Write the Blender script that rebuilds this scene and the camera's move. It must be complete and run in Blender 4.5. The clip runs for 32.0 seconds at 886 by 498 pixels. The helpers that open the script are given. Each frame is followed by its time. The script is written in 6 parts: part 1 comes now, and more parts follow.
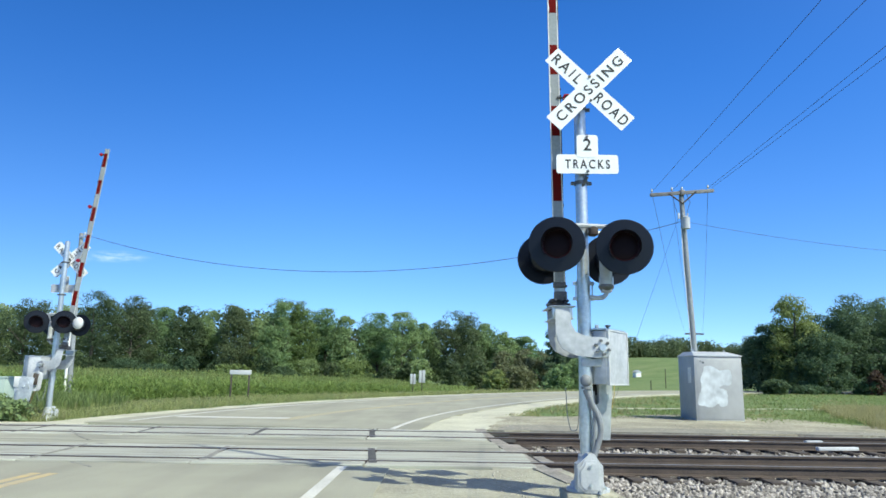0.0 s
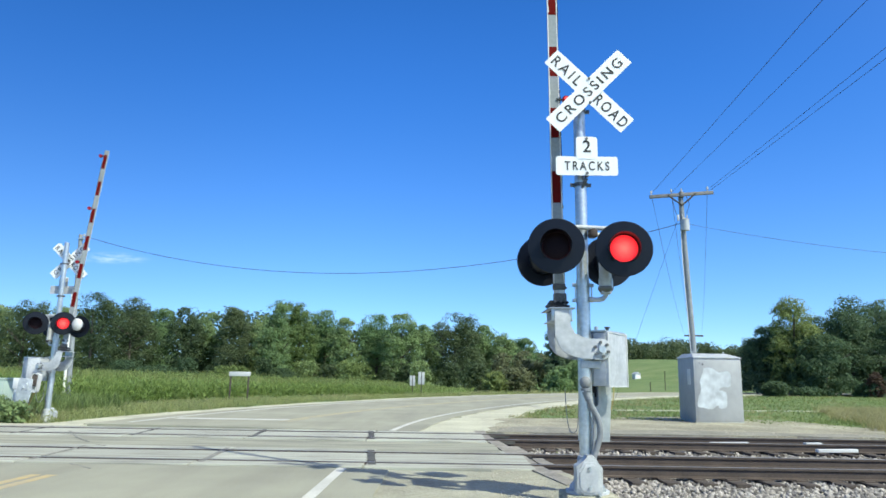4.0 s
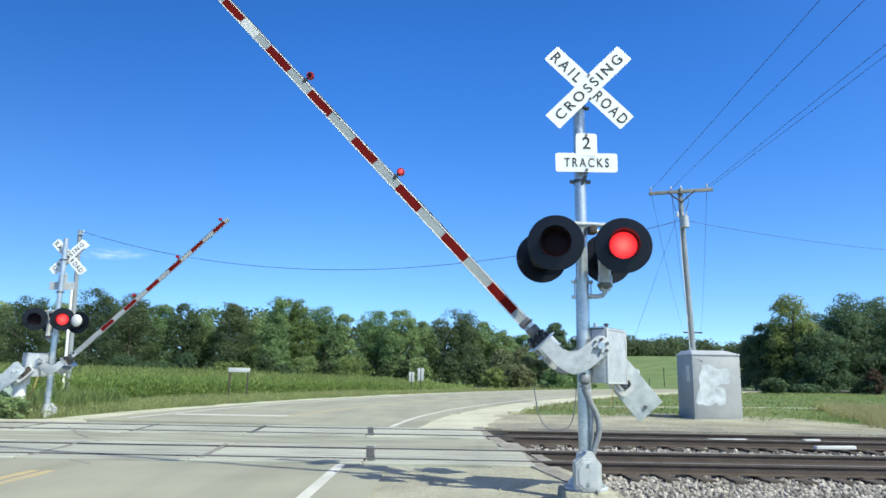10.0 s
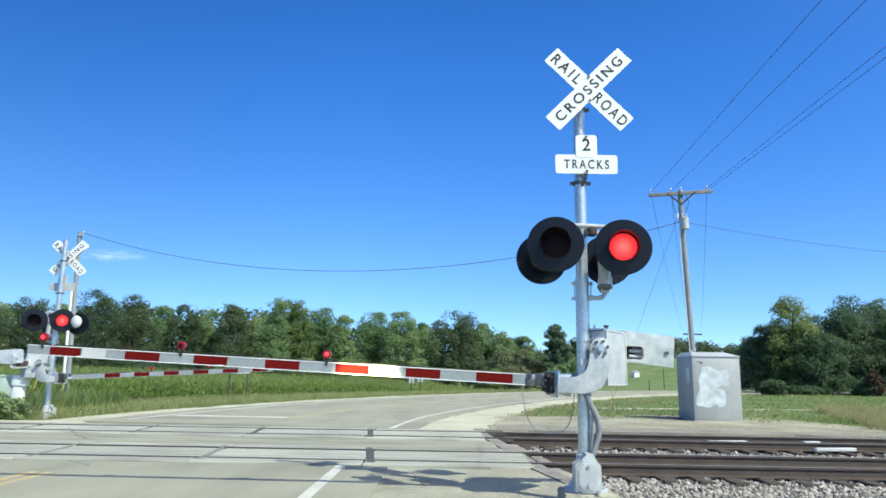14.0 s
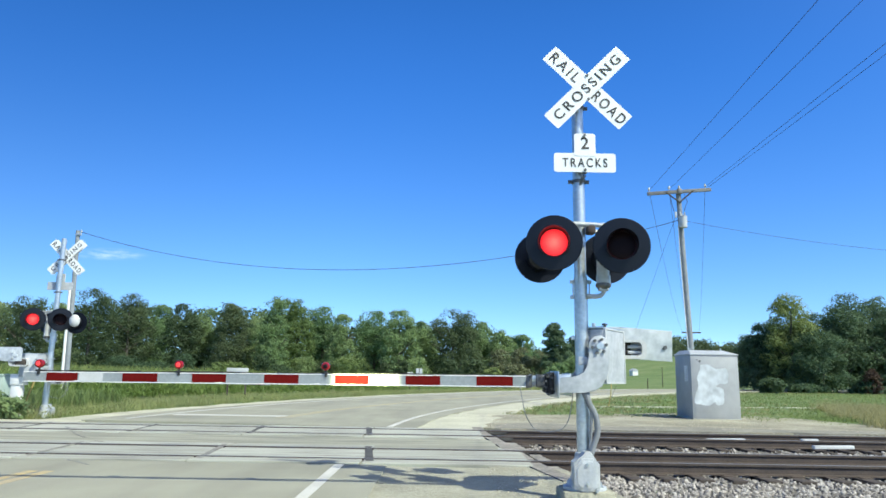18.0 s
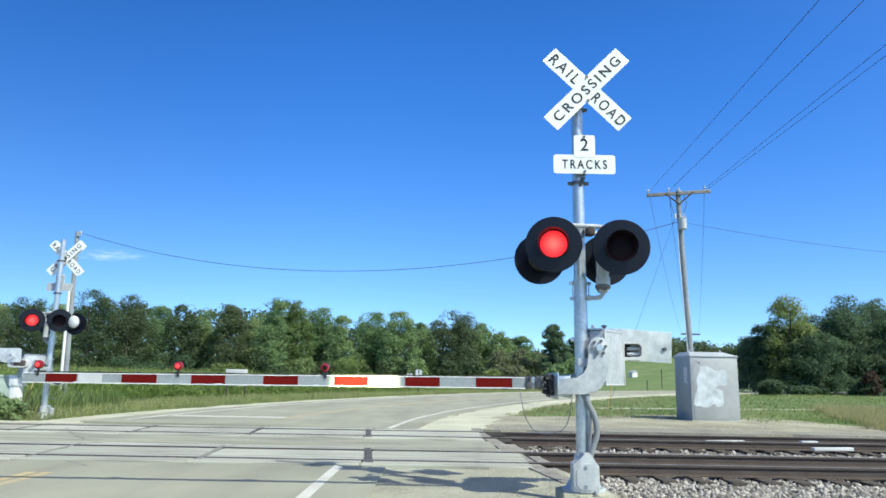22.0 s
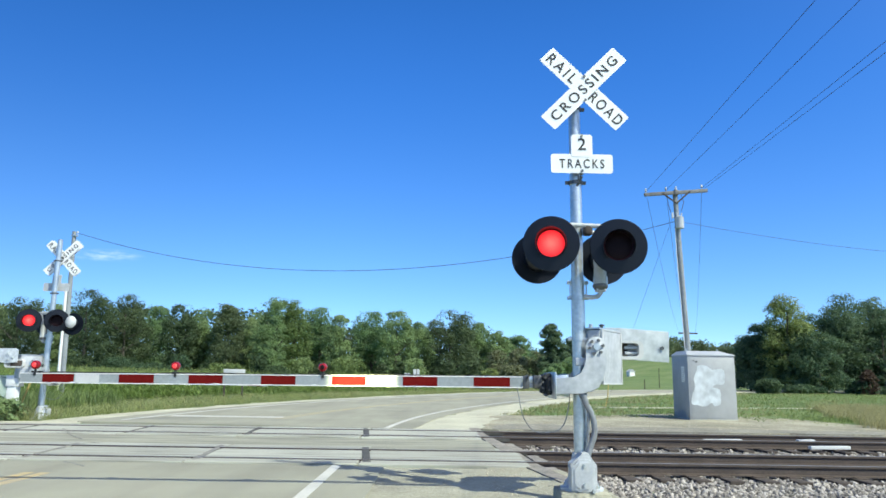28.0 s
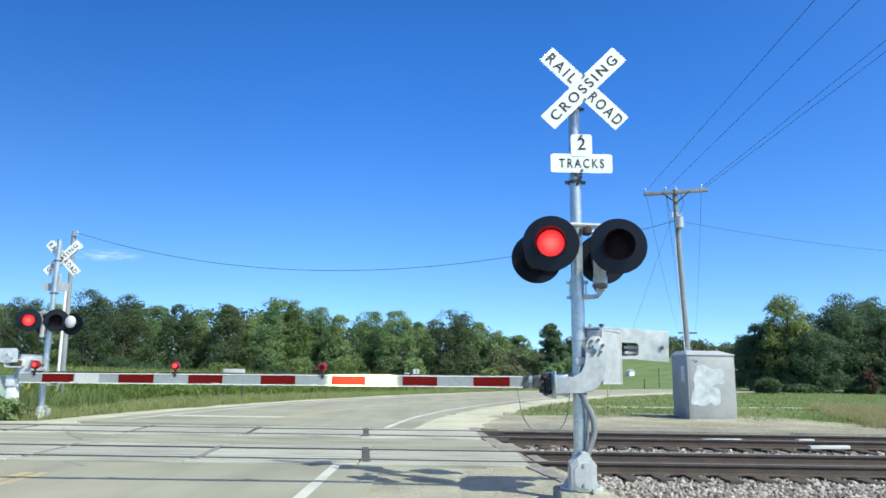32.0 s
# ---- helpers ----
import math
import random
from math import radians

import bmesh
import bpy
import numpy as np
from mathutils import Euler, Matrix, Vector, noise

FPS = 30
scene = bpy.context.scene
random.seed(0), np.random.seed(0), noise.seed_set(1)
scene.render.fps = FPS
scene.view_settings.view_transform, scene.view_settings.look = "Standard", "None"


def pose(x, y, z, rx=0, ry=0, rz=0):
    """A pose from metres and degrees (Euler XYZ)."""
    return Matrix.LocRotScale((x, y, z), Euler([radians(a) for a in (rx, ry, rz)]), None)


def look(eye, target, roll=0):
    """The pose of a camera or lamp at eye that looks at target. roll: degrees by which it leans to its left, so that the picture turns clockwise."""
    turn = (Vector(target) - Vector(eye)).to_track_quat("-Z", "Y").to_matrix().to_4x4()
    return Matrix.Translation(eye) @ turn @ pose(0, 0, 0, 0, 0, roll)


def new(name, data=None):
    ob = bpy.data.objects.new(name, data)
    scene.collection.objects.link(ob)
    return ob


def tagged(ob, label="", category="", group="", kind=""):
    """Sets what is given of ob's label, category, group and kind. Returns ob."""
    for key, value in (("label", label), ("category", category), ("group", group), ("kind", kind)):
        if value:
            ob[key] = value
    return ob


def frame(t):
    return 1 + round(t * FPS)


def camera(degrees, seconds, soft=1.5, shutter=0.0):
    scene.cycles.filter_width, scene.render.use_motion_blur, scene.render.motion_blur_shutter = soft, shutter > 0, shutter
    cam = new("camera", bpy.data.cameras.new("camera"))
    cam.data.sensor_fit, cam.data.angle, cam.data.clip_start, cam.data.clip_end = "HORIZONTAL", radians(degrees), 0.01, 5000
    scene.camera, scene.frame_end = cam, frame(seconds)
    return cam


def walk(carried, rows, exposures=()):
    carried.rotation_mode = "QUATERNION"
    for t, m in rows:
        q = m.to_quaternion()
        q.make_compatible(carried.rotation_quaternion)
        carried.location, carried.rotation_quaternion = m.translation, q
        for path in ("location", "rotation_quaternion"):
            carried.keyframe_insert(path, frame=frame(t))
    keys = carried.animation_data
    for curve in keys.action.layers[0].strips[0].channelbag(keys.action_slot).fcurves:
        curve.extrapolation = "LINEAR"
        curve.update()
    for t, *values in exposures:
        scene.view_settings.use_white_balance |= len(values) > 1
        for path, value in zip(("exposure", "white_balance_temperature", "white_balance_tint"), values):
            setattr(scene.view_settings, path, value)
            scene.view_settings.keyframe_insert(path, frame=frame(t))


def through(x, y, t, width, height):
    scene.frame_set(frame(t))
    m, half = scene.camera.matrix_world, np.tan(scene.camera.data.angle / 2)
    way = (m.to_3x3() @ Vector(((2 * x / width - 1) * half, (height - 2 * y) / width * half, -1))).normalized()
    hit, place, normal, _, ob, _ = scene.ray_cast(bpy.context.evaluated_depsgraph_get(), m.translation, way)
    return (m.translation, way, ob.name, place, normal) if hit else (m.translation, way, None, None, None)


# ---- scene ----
cam = camera(65.9, 32.0, soft=1.6)
SUN_DIR = Vector((-0.73, 0.62, -1.0)).normalized()
walk(cam, [(t, pose(0, 0, 1.35, a, b, c)) for t, a, b, c in (
    (0.0, 100.481, -0.848, 0.135),
    (0.5, 100.475, -0.832, 0.136),
    (1.0, 100.500, -0.867, 0.134),
    (1.5, 100.531, -0.824, 0.135),
    (2.0, 100.524, -0.821, 0.136),
    (2.5, 100.494, -0.811, 0.123),
    (3.0, 100.571, -0.861, 0.097),
    (3.5, 100.621, -0.875, 0.091),
    (5.5, 100.575, -0.886, 0.055),
    (6.0, 100.498, -0.883, 0.051),
    (6.5, 100.491, -0.893, 0.044),
    (7.0, 100.458, -0.981, 0.042),
    (7.5, 100.481, -0.938, 0.027),
    (8.0, 100.485, -0.958, 0.021),
    (8.5, 100.438, -0.907, 0.026),
    (9.0, 100.333, -0.953, 0.018),
    (9.5, 100.322, -0.971, 0.018),
    (10.0, 100.330, -0.955, 0.020),
    (10.5, 100.339, -0.956, 0.016),
    (11.0, 100.392, -0.974, 0.014),
    (11.5, 100.368, -0.960, 0.003),
    (12.0, 100.395, -0.956, -0.010),
    (12.5, 100.348, -0.967, 0.015),
    (13.0, 100.379, -1.007, 0.001),
    (13.5, 100.397, -0.995, 0.003),
    (14.0, 100.452, -1.005, 0.005),
    (14.5, 100.329, -0.979, -0.007),
    (16.5, 100.448, -1.026, -0.028),
    (17.0, 100.457, -0.990, -0.034),
    (17.5, 100.400, -0.961, -0.045),
    (18.0, 100.339, -0.925, -0.105),
    (18.5, 100.444, -0.935, -0.150),
    (19.0, 100.442, -0.994, -0.126),
    (19.5, 100.458, -0.971, -0.120),
    (20.0, 100.452, -0.991, -0.122),
    (20.5, 100.517, -1.002, -0.123),
    (21.0, 100.527, -0.977, -0.125),
    (21.5, 100.446, -0.923, -0.144),
    (22.0, 100.456, -0.975, -0.152),
    (22.5, 100.424, -0.991, -0.158),
    (23.0, 100.432, -0.983, -0.181),
    (23.5, 100.391, -0.966, -0.178),
    (24.0, 100.478, -0.944, -0.178),
    (24.5, 100.504, -0.894, -0.236),
    (25.0, 100.421, -0.839, -0.327),
    (25.5, 100.368, -0.796, -0.347),
    (27.5, 100.376, -0.927, -0.340),
    (28.0, 100.418, -0.869, -0.342),
    (28.5, 100.308, -0.803, -0.348),
    (29.0, 100.338, -0.843, -0.340),
    (29.5, 100.267, -0.829, -0.346),
    (30.0, 100.286, -0.812, -0.349),
    (30.5, 100.360, -0.831, -0.350),
    (31.0, 100.474, -0.857, -0.361),
    (31.5, 100.392, -0.837, -0.353),
    (32.0, 100.395, -0.843, -0.360),)],
     exposures=((0.0, 0.3, 6500, -1), (32.0, 0.3, 6500, -1)))

# ---- light ----
world = bpy.data.worlds.new("sky")
scene.world = world
world.use_nodes = True
wn = world.node_tree.nodes
sky = wn.new("ShaderNodeTexSky")
sky.sky_type = "NISHITA"
sky.sun_disc = False
sky.sun_elevation = math.asin(-SUN_DIR.z)
sky.sun_rotation = math.atan2(-SUN_DIR.x, -SUN_DIR.y)
sky.altitude = 1500
sky.air_density = 1.0
sky.dust_density = 0.0
sky.ozone_density = 6.0
wn["Background"].inputs["Strength"].default_value = 0.284
vivid = wn.new("ShaderNodeHueSaturation")
vivid.inputs["Saturation"].default_value = 1.42
vivid.inputs["Hue"].default_value = 0.519
where = wn.new("ShaderNodeTexCoord")
lift = wn.new("ShaderNodeVectorMath")
lift.inputs[1].default_value = (0.0, 0.0, 0.036)
world.node_tree.links.new(where.outputs["Generated"], lift.inputs[0])
world.node_tree.links.new(lift.outputs[0], sky.inputs["Vector"])
even = wn.new("ShaderNodeGamma")
even.inputs["Gamma"].default_value = 0.75
world.node_tree.links.new(sky.outputs[0], even.inputs["Color"])
world.node_tree.links.new(even.outputs[0], vivid.inputs["Color"])
# the blue darkens towards the unseen zenith, and a pale glow is added round the sun to whiten the fill light
parts = wn.new("ShaderNodeSeparateXYZ")
deep = wn.new("ShaderNodeMapRange")
deep.interpolation_type = "SMOOTHSTEP"
for k, v in zip(("From Min", "From Max", "To Min", "To Max"), (0.36, 1.0, 1.0, 0.30)):
    deep.inputs[k].default_value = v
toned = wn.new("ShaderNodeVectorMath")
toned.operation = "SCALE"
near_sun = wn.new("ShaderNodeVectorMath")
near_sun.operation = "DOT_PRODUCT"
near_sun.inputs[1].default_value = -SUN_DIR
above = wn.new("ShaderNodeMath")
above.operation = "MAXIMUM"
above.inputs[1].default_value = 0.0
falloff = wn.new("ShaderNodeMath")
falloff.operation = "POWER"
falloff.inputs[1].default_value = 3.0
sun_glow = wn.new("ShaderNodeVectorMath")
sun_glow.operation = "SCALE"
sun_glow.inputs[0].default_value = (2.8, 2.55, 2.05)
whole = wn.new("ShaderNodeVectorMath")
# a thin pale veil towards the horizon, and a dimmer upper left fitted to the camera's view
veil = wn.new("ShaderNodeMapRange")
veil.interpolation_type = "SMOOTHSTEP"
for k, v in zip(("From Min", "From Max", "To Min", "To Max"), (0.0, 0.42, 1.0, 0.0)):
    veil.inputs[k].default_value = v
veil_colour = wn.new("ShaderNodeVectorMath")
veil_colour.operation = "SCALE"
veil_colour.inputs[0].default_value = (0.14, 0.19, 0.15)
opposite = wn.new("ShaderNodeVectorMath")
opposite.operation = "DOT_PRODUCT"
opposite.inputs[1].default_value = Vector((-0.86, 0.42, 0.28)).normalized()
dim = wn.new("ShaderNodeMapRange")
dim.interpolation_type = "SMOOTHSTEP"
for k, v in zip(("From Min", "From Max", "To Min", "To Max"), (0.55, 0.98, 1.0, 0.78)):
    dim.inputs[k].default_value = v
dimmed = wn.new("ShaderNodeVectorMath")
dimmed.operation = "SCALE"
# one thin wisp of cloud low over the corn
wisp_at = Vector((-0.4379, 0.8868, 0.1475)).normalized()
across = Vector((wisp_at.y, -wisp_at.x, 0.0)).normalized()
upward = across.cross(wisp_at)


def world_math(op, a, b):
    q = wn.new("ShaderNodeMath")
    q.operation = op
    for k, v in enumerate((a, b)):
        if isinstance(v, (int, float)):
            q.inputs[k].default_value = v
        else:
            world.node_tree.links.new(v, q.inputs[k])
    return q.outputs[0]


def along(axis):
    q = wn.new("ShaderNodeVectorMath")
    q.operation = "DOT_PRODUCT"
    q.inputs[1].default_value = axis
    world.node_tree.links.new(where.outputs["Generated"], q.inputs[0])
    return q.outputs["Value"]


streaks = wn.new("ShaderNodeTexNoise")
streaks.inputs["Scale"].default_value, streaks.inputs["Detail"].default_value = 1.0, 5.0
stretch = wn.new("ShaderNodeCombineXYZ")
wx, wz = along(across), along(upward)
world.node_tree.links.new(world_math("MULTIPLY", wx, 55.0), stretch.inputs[0])
world.node_tree.links.new(world_math("MULTIPLY", wz, 260.0), stretch.inputs[2])
world.node_tree.links.new(stretch.outputs[0], streaks.inputs["Vector"])
tail = world_math("SUBTRACT", wz, world_math("MULTIPLY", wx, 0.06))
spread_x, spread_z = world_math("DIVIDE", wx, 0.054), world_math("DIVIDE", tail, 0.010)
round_ = world_math("ADD", world_math("MULTIPLY", spread_x, spread_x), world_math("MULTIPLY", spread_z, spread_z))
soft_edge = world_math("MAXIMUM", world_math("SUBTRACT", 1.0, round_), 0.0)
torn = world_math("MAXIMUM", world_math("MULTIPLY", world_math("SUBTRACT", streaks.outputs["Fac"], 0.36), 2.6), 0.0)
soft_edge = world_math("MULTIPLY", soft_edge, soft_edge)
wisp = world_math("MULTIPLY", world_math("MULTIPLY", soft_edge, world_math("GREATER_THAN", along(wisp_at), 0.5)), torn)
wisp_colour = wn.new("ShaderNodeVectorMath")
wisp_colour.operation = "SCALE"
wisp_colour.inputs[0].default_value = (1.3, 1.05, 0.6)
clouded, veiled = wn.new("ShaderNodeVectorMath"), wn.new("ShaderNodeVectorMath")
world.node_tree.links.new(wisp, wisp_colour.inputs["Scale"])
for a, b in ((where.outputs["Generated"], parts.inputs[0]), (parts.outputs["Z"], deep.inputs["Value"]), (vivid.outputs[0], toned.inputs[0]), (deep.outputs["Result"], toned.inputs["Scale"]),
             (where.outputs["Generated"], near_sun.inputs[0]), (near_sun.outputs["Value"], above.inputs[0]), (above.outputs[0], falloff.inputs[0]), (falloff.outputs[0], sun_glow.inputs["Scale"]),
             (where.outputs["Generated"], opposite.inputs[0]), (opposite.outputs["Value"], dim.inputs["Value"]), (toned.outputs[0], dimmed.inputs[0]), (dim.outputs["Result"], dimmed.inputs["Scale"]),
             (parts.outputs["Z"], veil.inputs["Value"]), (veil.outputs["Result"], veil_colour.inputs["Scale"]), (dimmed.outputs[0], veiled.inputs[0]), (veil_colour.outputs[0], veiled.inputs[1]),
             (veiled.outputs[0], clouded.inputs[0]), (wisp_colour.outputs[0], clouded.inputs[1]),
             (clouded.outputs[0], whole.inputs[0]), (sun_glow.outputs[0], whole.inputs[1]), (whole.outputs[0], wn["Background"].inputs["Color"])):
    world.node_tree.links.new(a, b)
sun_data = bpy.data.lights.new("sun", "SUN")
sun_data.energy, sun_data.angle, sun_data.color = 4.5, radians(0.53), (1.0, 0.955, 0.84)
sun = new("sun", sun_data)
sun.matrix_world = Matrix.Translation((20, -20, 40)) @ SUN_DIR.to_track_quat("-Z", "Y").to_matrix().to_4x4()


# added spot lamp that brightens the lowered gate arm; an unseen car headlamp is assumed
beam_data = bpy.data.lights.new("assumed_headlamp", "SPOT")
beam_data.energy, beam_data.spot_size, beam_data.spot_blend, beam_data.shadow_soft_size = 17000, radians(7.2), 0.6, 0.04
# yellow tint turns the lit red stripe orange
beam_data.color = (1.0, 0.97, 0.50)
beam = new("assumed_headlamp", beam_data)
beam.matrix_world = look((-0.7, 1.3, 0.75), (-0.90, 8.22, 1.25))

# ---- materials ----
def mat(name, dark, light, rough=0.7, metal=0.0, fine=40.0, coarse=2.0, bump=0.2, dist=0.01, spread=0.5, island=0.0, per_object=0.0, third=None, coat=0.0):
    """A surface with colour varied at two scales and fine relief, in metres."""
    m = bpy.data.materials.new(name)
    m.use_nodes = True
    n, l = m.node_tree.nodes, m.node_tree.links
    p = n["Principled BSDF"]
    p.inputs["Roughness"].default_value, p.inputs["Metallic"].default_value = rough, metal
    p.inputs["Coat Weight"].default_value = coat
    co = n.new("ShaderNodeTexCoord")
    a, b = n.new("ShaderNodeTexNoise"), n.new("ShaderNodeTexNoise")
    for t, scale, detail in ((a, fine, 5.0), (b, coarse, 4.0)):
        t.inputs["Scale"].default_value, t.inputs["Detail"].default_value = scale, detail
        l.new(co.outputs["Object"], t.inputs["Vector"])
    mix = n.new("ShaderNodeMix")
    mix.data_type = "FLOAT"
    mix.inputs[0].default_value = spread
    l.new(a.outputs["Fac"], mix.inputs[2])
    l.new(b.outputs["Fac"], mix.inputs[3])
    fac = mix.outputs[0]
    if island or per_object:
        src = n.new("ShaderNodeNewGeometry").outputs["Random Per Island"] if island else n.new("ShaderNodeObjectInfo").outputs["Random"]
        m2 = n.new("ShaderNodeMix")
        m2.data_type = "FLOAT"
        m2.inputs[0].default_value = island or per_object
        l.new(fac, m2.inputs[2])
        l.new(src, m2.inputs[3])
        fac = m2.outputs[0]
    ramp = n.new("ShaderNodeValToRGB")
    lo, hi = (0.1, 0.9) if island or per_object else (0.3, 0.7)
    ramp.color_ramp.elements[0].position, ramp.color_ramp.elements[1].position = lo, hi
    ramp.color_ramp.elements[0].color, ramp.color_ramp.elements[1].color = (*dark, 1), (*light, 1)
    if third:
        k = ramp.color_ramp.elements.new(0.5)
        k.color = (*third, 1)
    l.new(fac, ramp.inputs[0])
    l.new(ramp.outputs[0], p.inputs["Base Color"])
    if bump:
        bp = n.new("ShaderNodeBump")
        bp.inputs["Strength"].default_value, bp.inputs["Distance"].default_value = bump, dist
        l.new(a.outputs["Fac"], bp.inputs["Height"])
        l.new(bp.outputs[0], p.inputs["Normal"])
    return m


def streaked(m, amount, low, across=9.0, along=0.5):
    """Worn streaks along x, mixed over a material's own colour."""
    n, l = m.node_tree.nodes, m.node_tree.links
    p = n["Principled BSDF"]
    src = p.inputs["Base Color"].links[0].from_socket
    co, mp, t, r, mx = (n.new("ShaderNode" + k) for k in ("TexCoord", "Mapping", "TexNoise", "ValToRGB", "Mix"))
    mp.inputs["Scale"].default_value = (along, across, 1.0)
    t.inputs["Scale"].default_value, t.inputs["Detail"].default_value = 1.0, 6.0
    r.color_ramp.elements[0].position, r.color_ramp.elements[1].position = 0.44, 0.66
    mx.data_type = "RGBA"
    mx.inputs["B"].default_value = (*low, 1)
    k = n.new("ShaderNodeMath")
    k.operation = "MULTIPLY"
    k.inputs[1].default_value = amount
    l.new(co.outputs["Object"], mp.inputs["Vector"])
    l.new(mp.outputs[0], t.inputs["Vector"])
    l.new(t.outputs["Fac"], r.inputs["Fac"])
    l.new(r.outputs[0], k.inputs[0])
    l.new(k.outputs[0], mx.inputs["Factor"])
    l.new(src, mx.inputs["A"])
    l.new(mx.outputs["Result"], p.inputs["Base Color"])
    return m


def leaf_mat(name, dark, light, island=0.5, through=0.5, coarse=0.25, rough=0.6, vary=0.0):
    """Foliage: each leaf its own green, some light passing through it."""
    m = mat(name, dark, light, rough, fine=1.5, coarse=coarse, bump=0, island=island)
    n, l = m.node_tree.nodes, m.node_tree.links
    p = n["Principled BSDF"]
    p.inputs["Specular IOR Level"].default_value = 0.25
    if vary:
        own, span, hue = n.new("ShaderNodeObjectInfo"), n.new("ShaderNodeMapRange"), n.new("ShaderNodeHueSaturation")
        for k, v in zip(("From Min", "From Max", "To Min", "To Max"), (0.0, 1.0, 0.5 - vary, 0.5 + vary)):
            span.inputs[k].default_value = v
        bright = n.new("ShaderNodeMapRange")
        for k, v in zip(("From Min", "From Max", "To Min", "To Max"), (0.0, 1.0, 1.18, 0.86)):
            bright.inputs[k].default_value = v
        l.new(own.outputs["Random"], span.inputs["Value"])
        l.new(own.outputs["Random"], bright.inputs["Value"])
        l.new(span.outputs["Result"], hue.inputs["Hue"])
        l.new(bright.outputs["Result"], hue.inputs["Value"])
        l.new(p.inputs["Base Color"].links[0].from_socket, hue.inputs["Color"])
        l.new(hue.outputs[0], p.inputs["Base Color"])
    t = n.new("ShaderNodeBsdfTranslucent")
    mix = n.new("ShaderNodeMixShader")
    mix.inputs[0].default_value = through
    l.new(p.inputs["Base Color"].links[0].from_socket, t.inputs["Color"])
    l.new(p.outputs[0], mix.inputs[1])
    l.new(t.outputs[0], mix.inputs[2])
    l.new(mix.outputs[0], n["Material Output"].inputs["Surface"])
    return m


def glow_mat(name, colour, strength, dots=0.0):
    """A lit lens: many small bright points under a red cover."""
    m = bpy.data.materials.new(name)
    m.use_nodes = True
    n, l = m.node_tree.nodes, m.node_tree.links
    p = n["Principled BSDF"]
    p.inputs["Base Color"].default_value = (0.35, 0.01, 0.01, 1)
    p.inputs["Emission Color"].default_value = (*colour, 1)
    p.inputs["Emission Strength"].default_value = strength
    if dots:
        # points set in rings round the middle
        co, xyz, r = n.new("ShaderNodeTexCoord"), n.new("ShaderNodeSeparateXYZ"), n.new("ShaderNodeValToRGB")

        def calc(op, a, b=None):
            q = n.new("ShaderNodeMath")
            q.operation = op
            for k, v in enumerate((a, b)):
                if isinstance(v, (int, float)):
                    q.inputs[k].default_value = v
                elif v is not None:
                    l.new(v, q.inputs[k])
            return q.outputs[0]

        l.new(co.outputs["Object"], xyz.inputs[0])
        x, z = xyz.outputs["X"], xyz.outputs["Z"]
        radius = calc("SQRT", calc("ADD", calc("MULTIPLY", x, x), calc("MULTIPLY", z, z)))
        spokes = calc("SINE", calc("MULTIPLY", calc("ARCTAN2", x, z), 30.0))
        rings = calc("SINE", calc("MULTIPLY", radius, 300.0))
        points = calc("ADD", calc("MULTIPLY", spokes, 0.26), calc("MULTIPLY", rings, 0.16))
        level = calc("ADD", calc("ADD", points, 0.56), calc("MULTIPLY", radius, -4.6))
        r.color_ramp.elements[0].position, r.color_ramp.elements[1].position = 0.0, 0.75
        r.color_ramp.elements[0].color = (0.80, 0.004, 0.020, 1)
        r.color_ramp.elements[1].color = (1.0, 0.24, 0.20, 1)
        l.new(level, r.inputs["Fac"])
        l.new(r.outputs[0], p.inputs["Emission Color"])
    return m


GALV = mat("galvanised_steel", (0.40, 0.43, 0.445), (0.68, 0.715, 0.73), 0.36, 0.75, 25, 3, 0.08, 0.004)
WEIGHT = mat("mottled_zinc_plate", (0.34, 0.37, 0.39), (0.68, 0.71, 0.72), 0.5, 0.2, 12, 4, 0.12, 0.004)
SILVER = mat("silver_paint", (0.40, 0.415, 0.42), (0.56, 0.575, 0.58), 0.5, 0.15, 30, 2.5, 0.15, 0.004)
PALE = mat("pale_grey_paint", (0.47, 0.475, 0.47), (0.60, 0.605, 0.60), 0.55, 0.0, 40, 2.5, 0.1, 0.003)
CASTING = mat("dull_zinc_casting", (0.34, 0.36, 0.38), (0.56, 0.58, 0.60), 0.6, 0.2, 18, 4, 0.25, 0.006)
CONDUIT = mat("grey_plastic_conduit", (0.16, 0.17, 0.18), (0.27, 0.28, 0.29), 0.55, 0.0, 60, 6, 0.3, 0.004)
BLACK = mat("black_paint", (0.0035, 0.0048, 0.009), (0.006, 0.008, 0.014), 0.38, 0.0, 30, 4, 0.04)
RUBBER = mat("black_rubber", (0.012, 0.012, 0.012), (0.03, 0.03, 0.03), 0.6)
FLANGE = mat("dusty_black_rubber", (0.03, 0.03, 0.03), (0.12, 0.115, 0.10), 0.8, 0, 8, 1.2, 0.1)
BOLT = mat("dark_bolt_steel", (0.08, 0.08, 0.08), (0.2, 0.2, 0.2), 0.5, 0.6)
SIGN_WHITE = mat("white_reflective_sheet", (0.74, 0.76, 0.77), (0.84, 0.85, 0.86), 0.45, 0, 60, 2, 0.03)
LETTER = mat("black_lettering", (0.014, 0.014, 0.015), (0.03, 0.03, 0.032), 0.6, bump=0)
ARM_WHITE = mat("grey_white_arm_sheet", (0.22, 0.245, 0.255), (0.34, 0.37, 0.38), 0.45, 0, 30, 1.6, 0.05)
ARM_RED = mat("dark_red_arm_sheet", (0.095, 0.0062, 0.006), (0.15, 0.0110, 0.0100), 0.7, 0, 30, 2, 0.05)
LIT = glow_mat("lit_led_lens", (1.0, 0.075, 0.09), 1.1, 40)
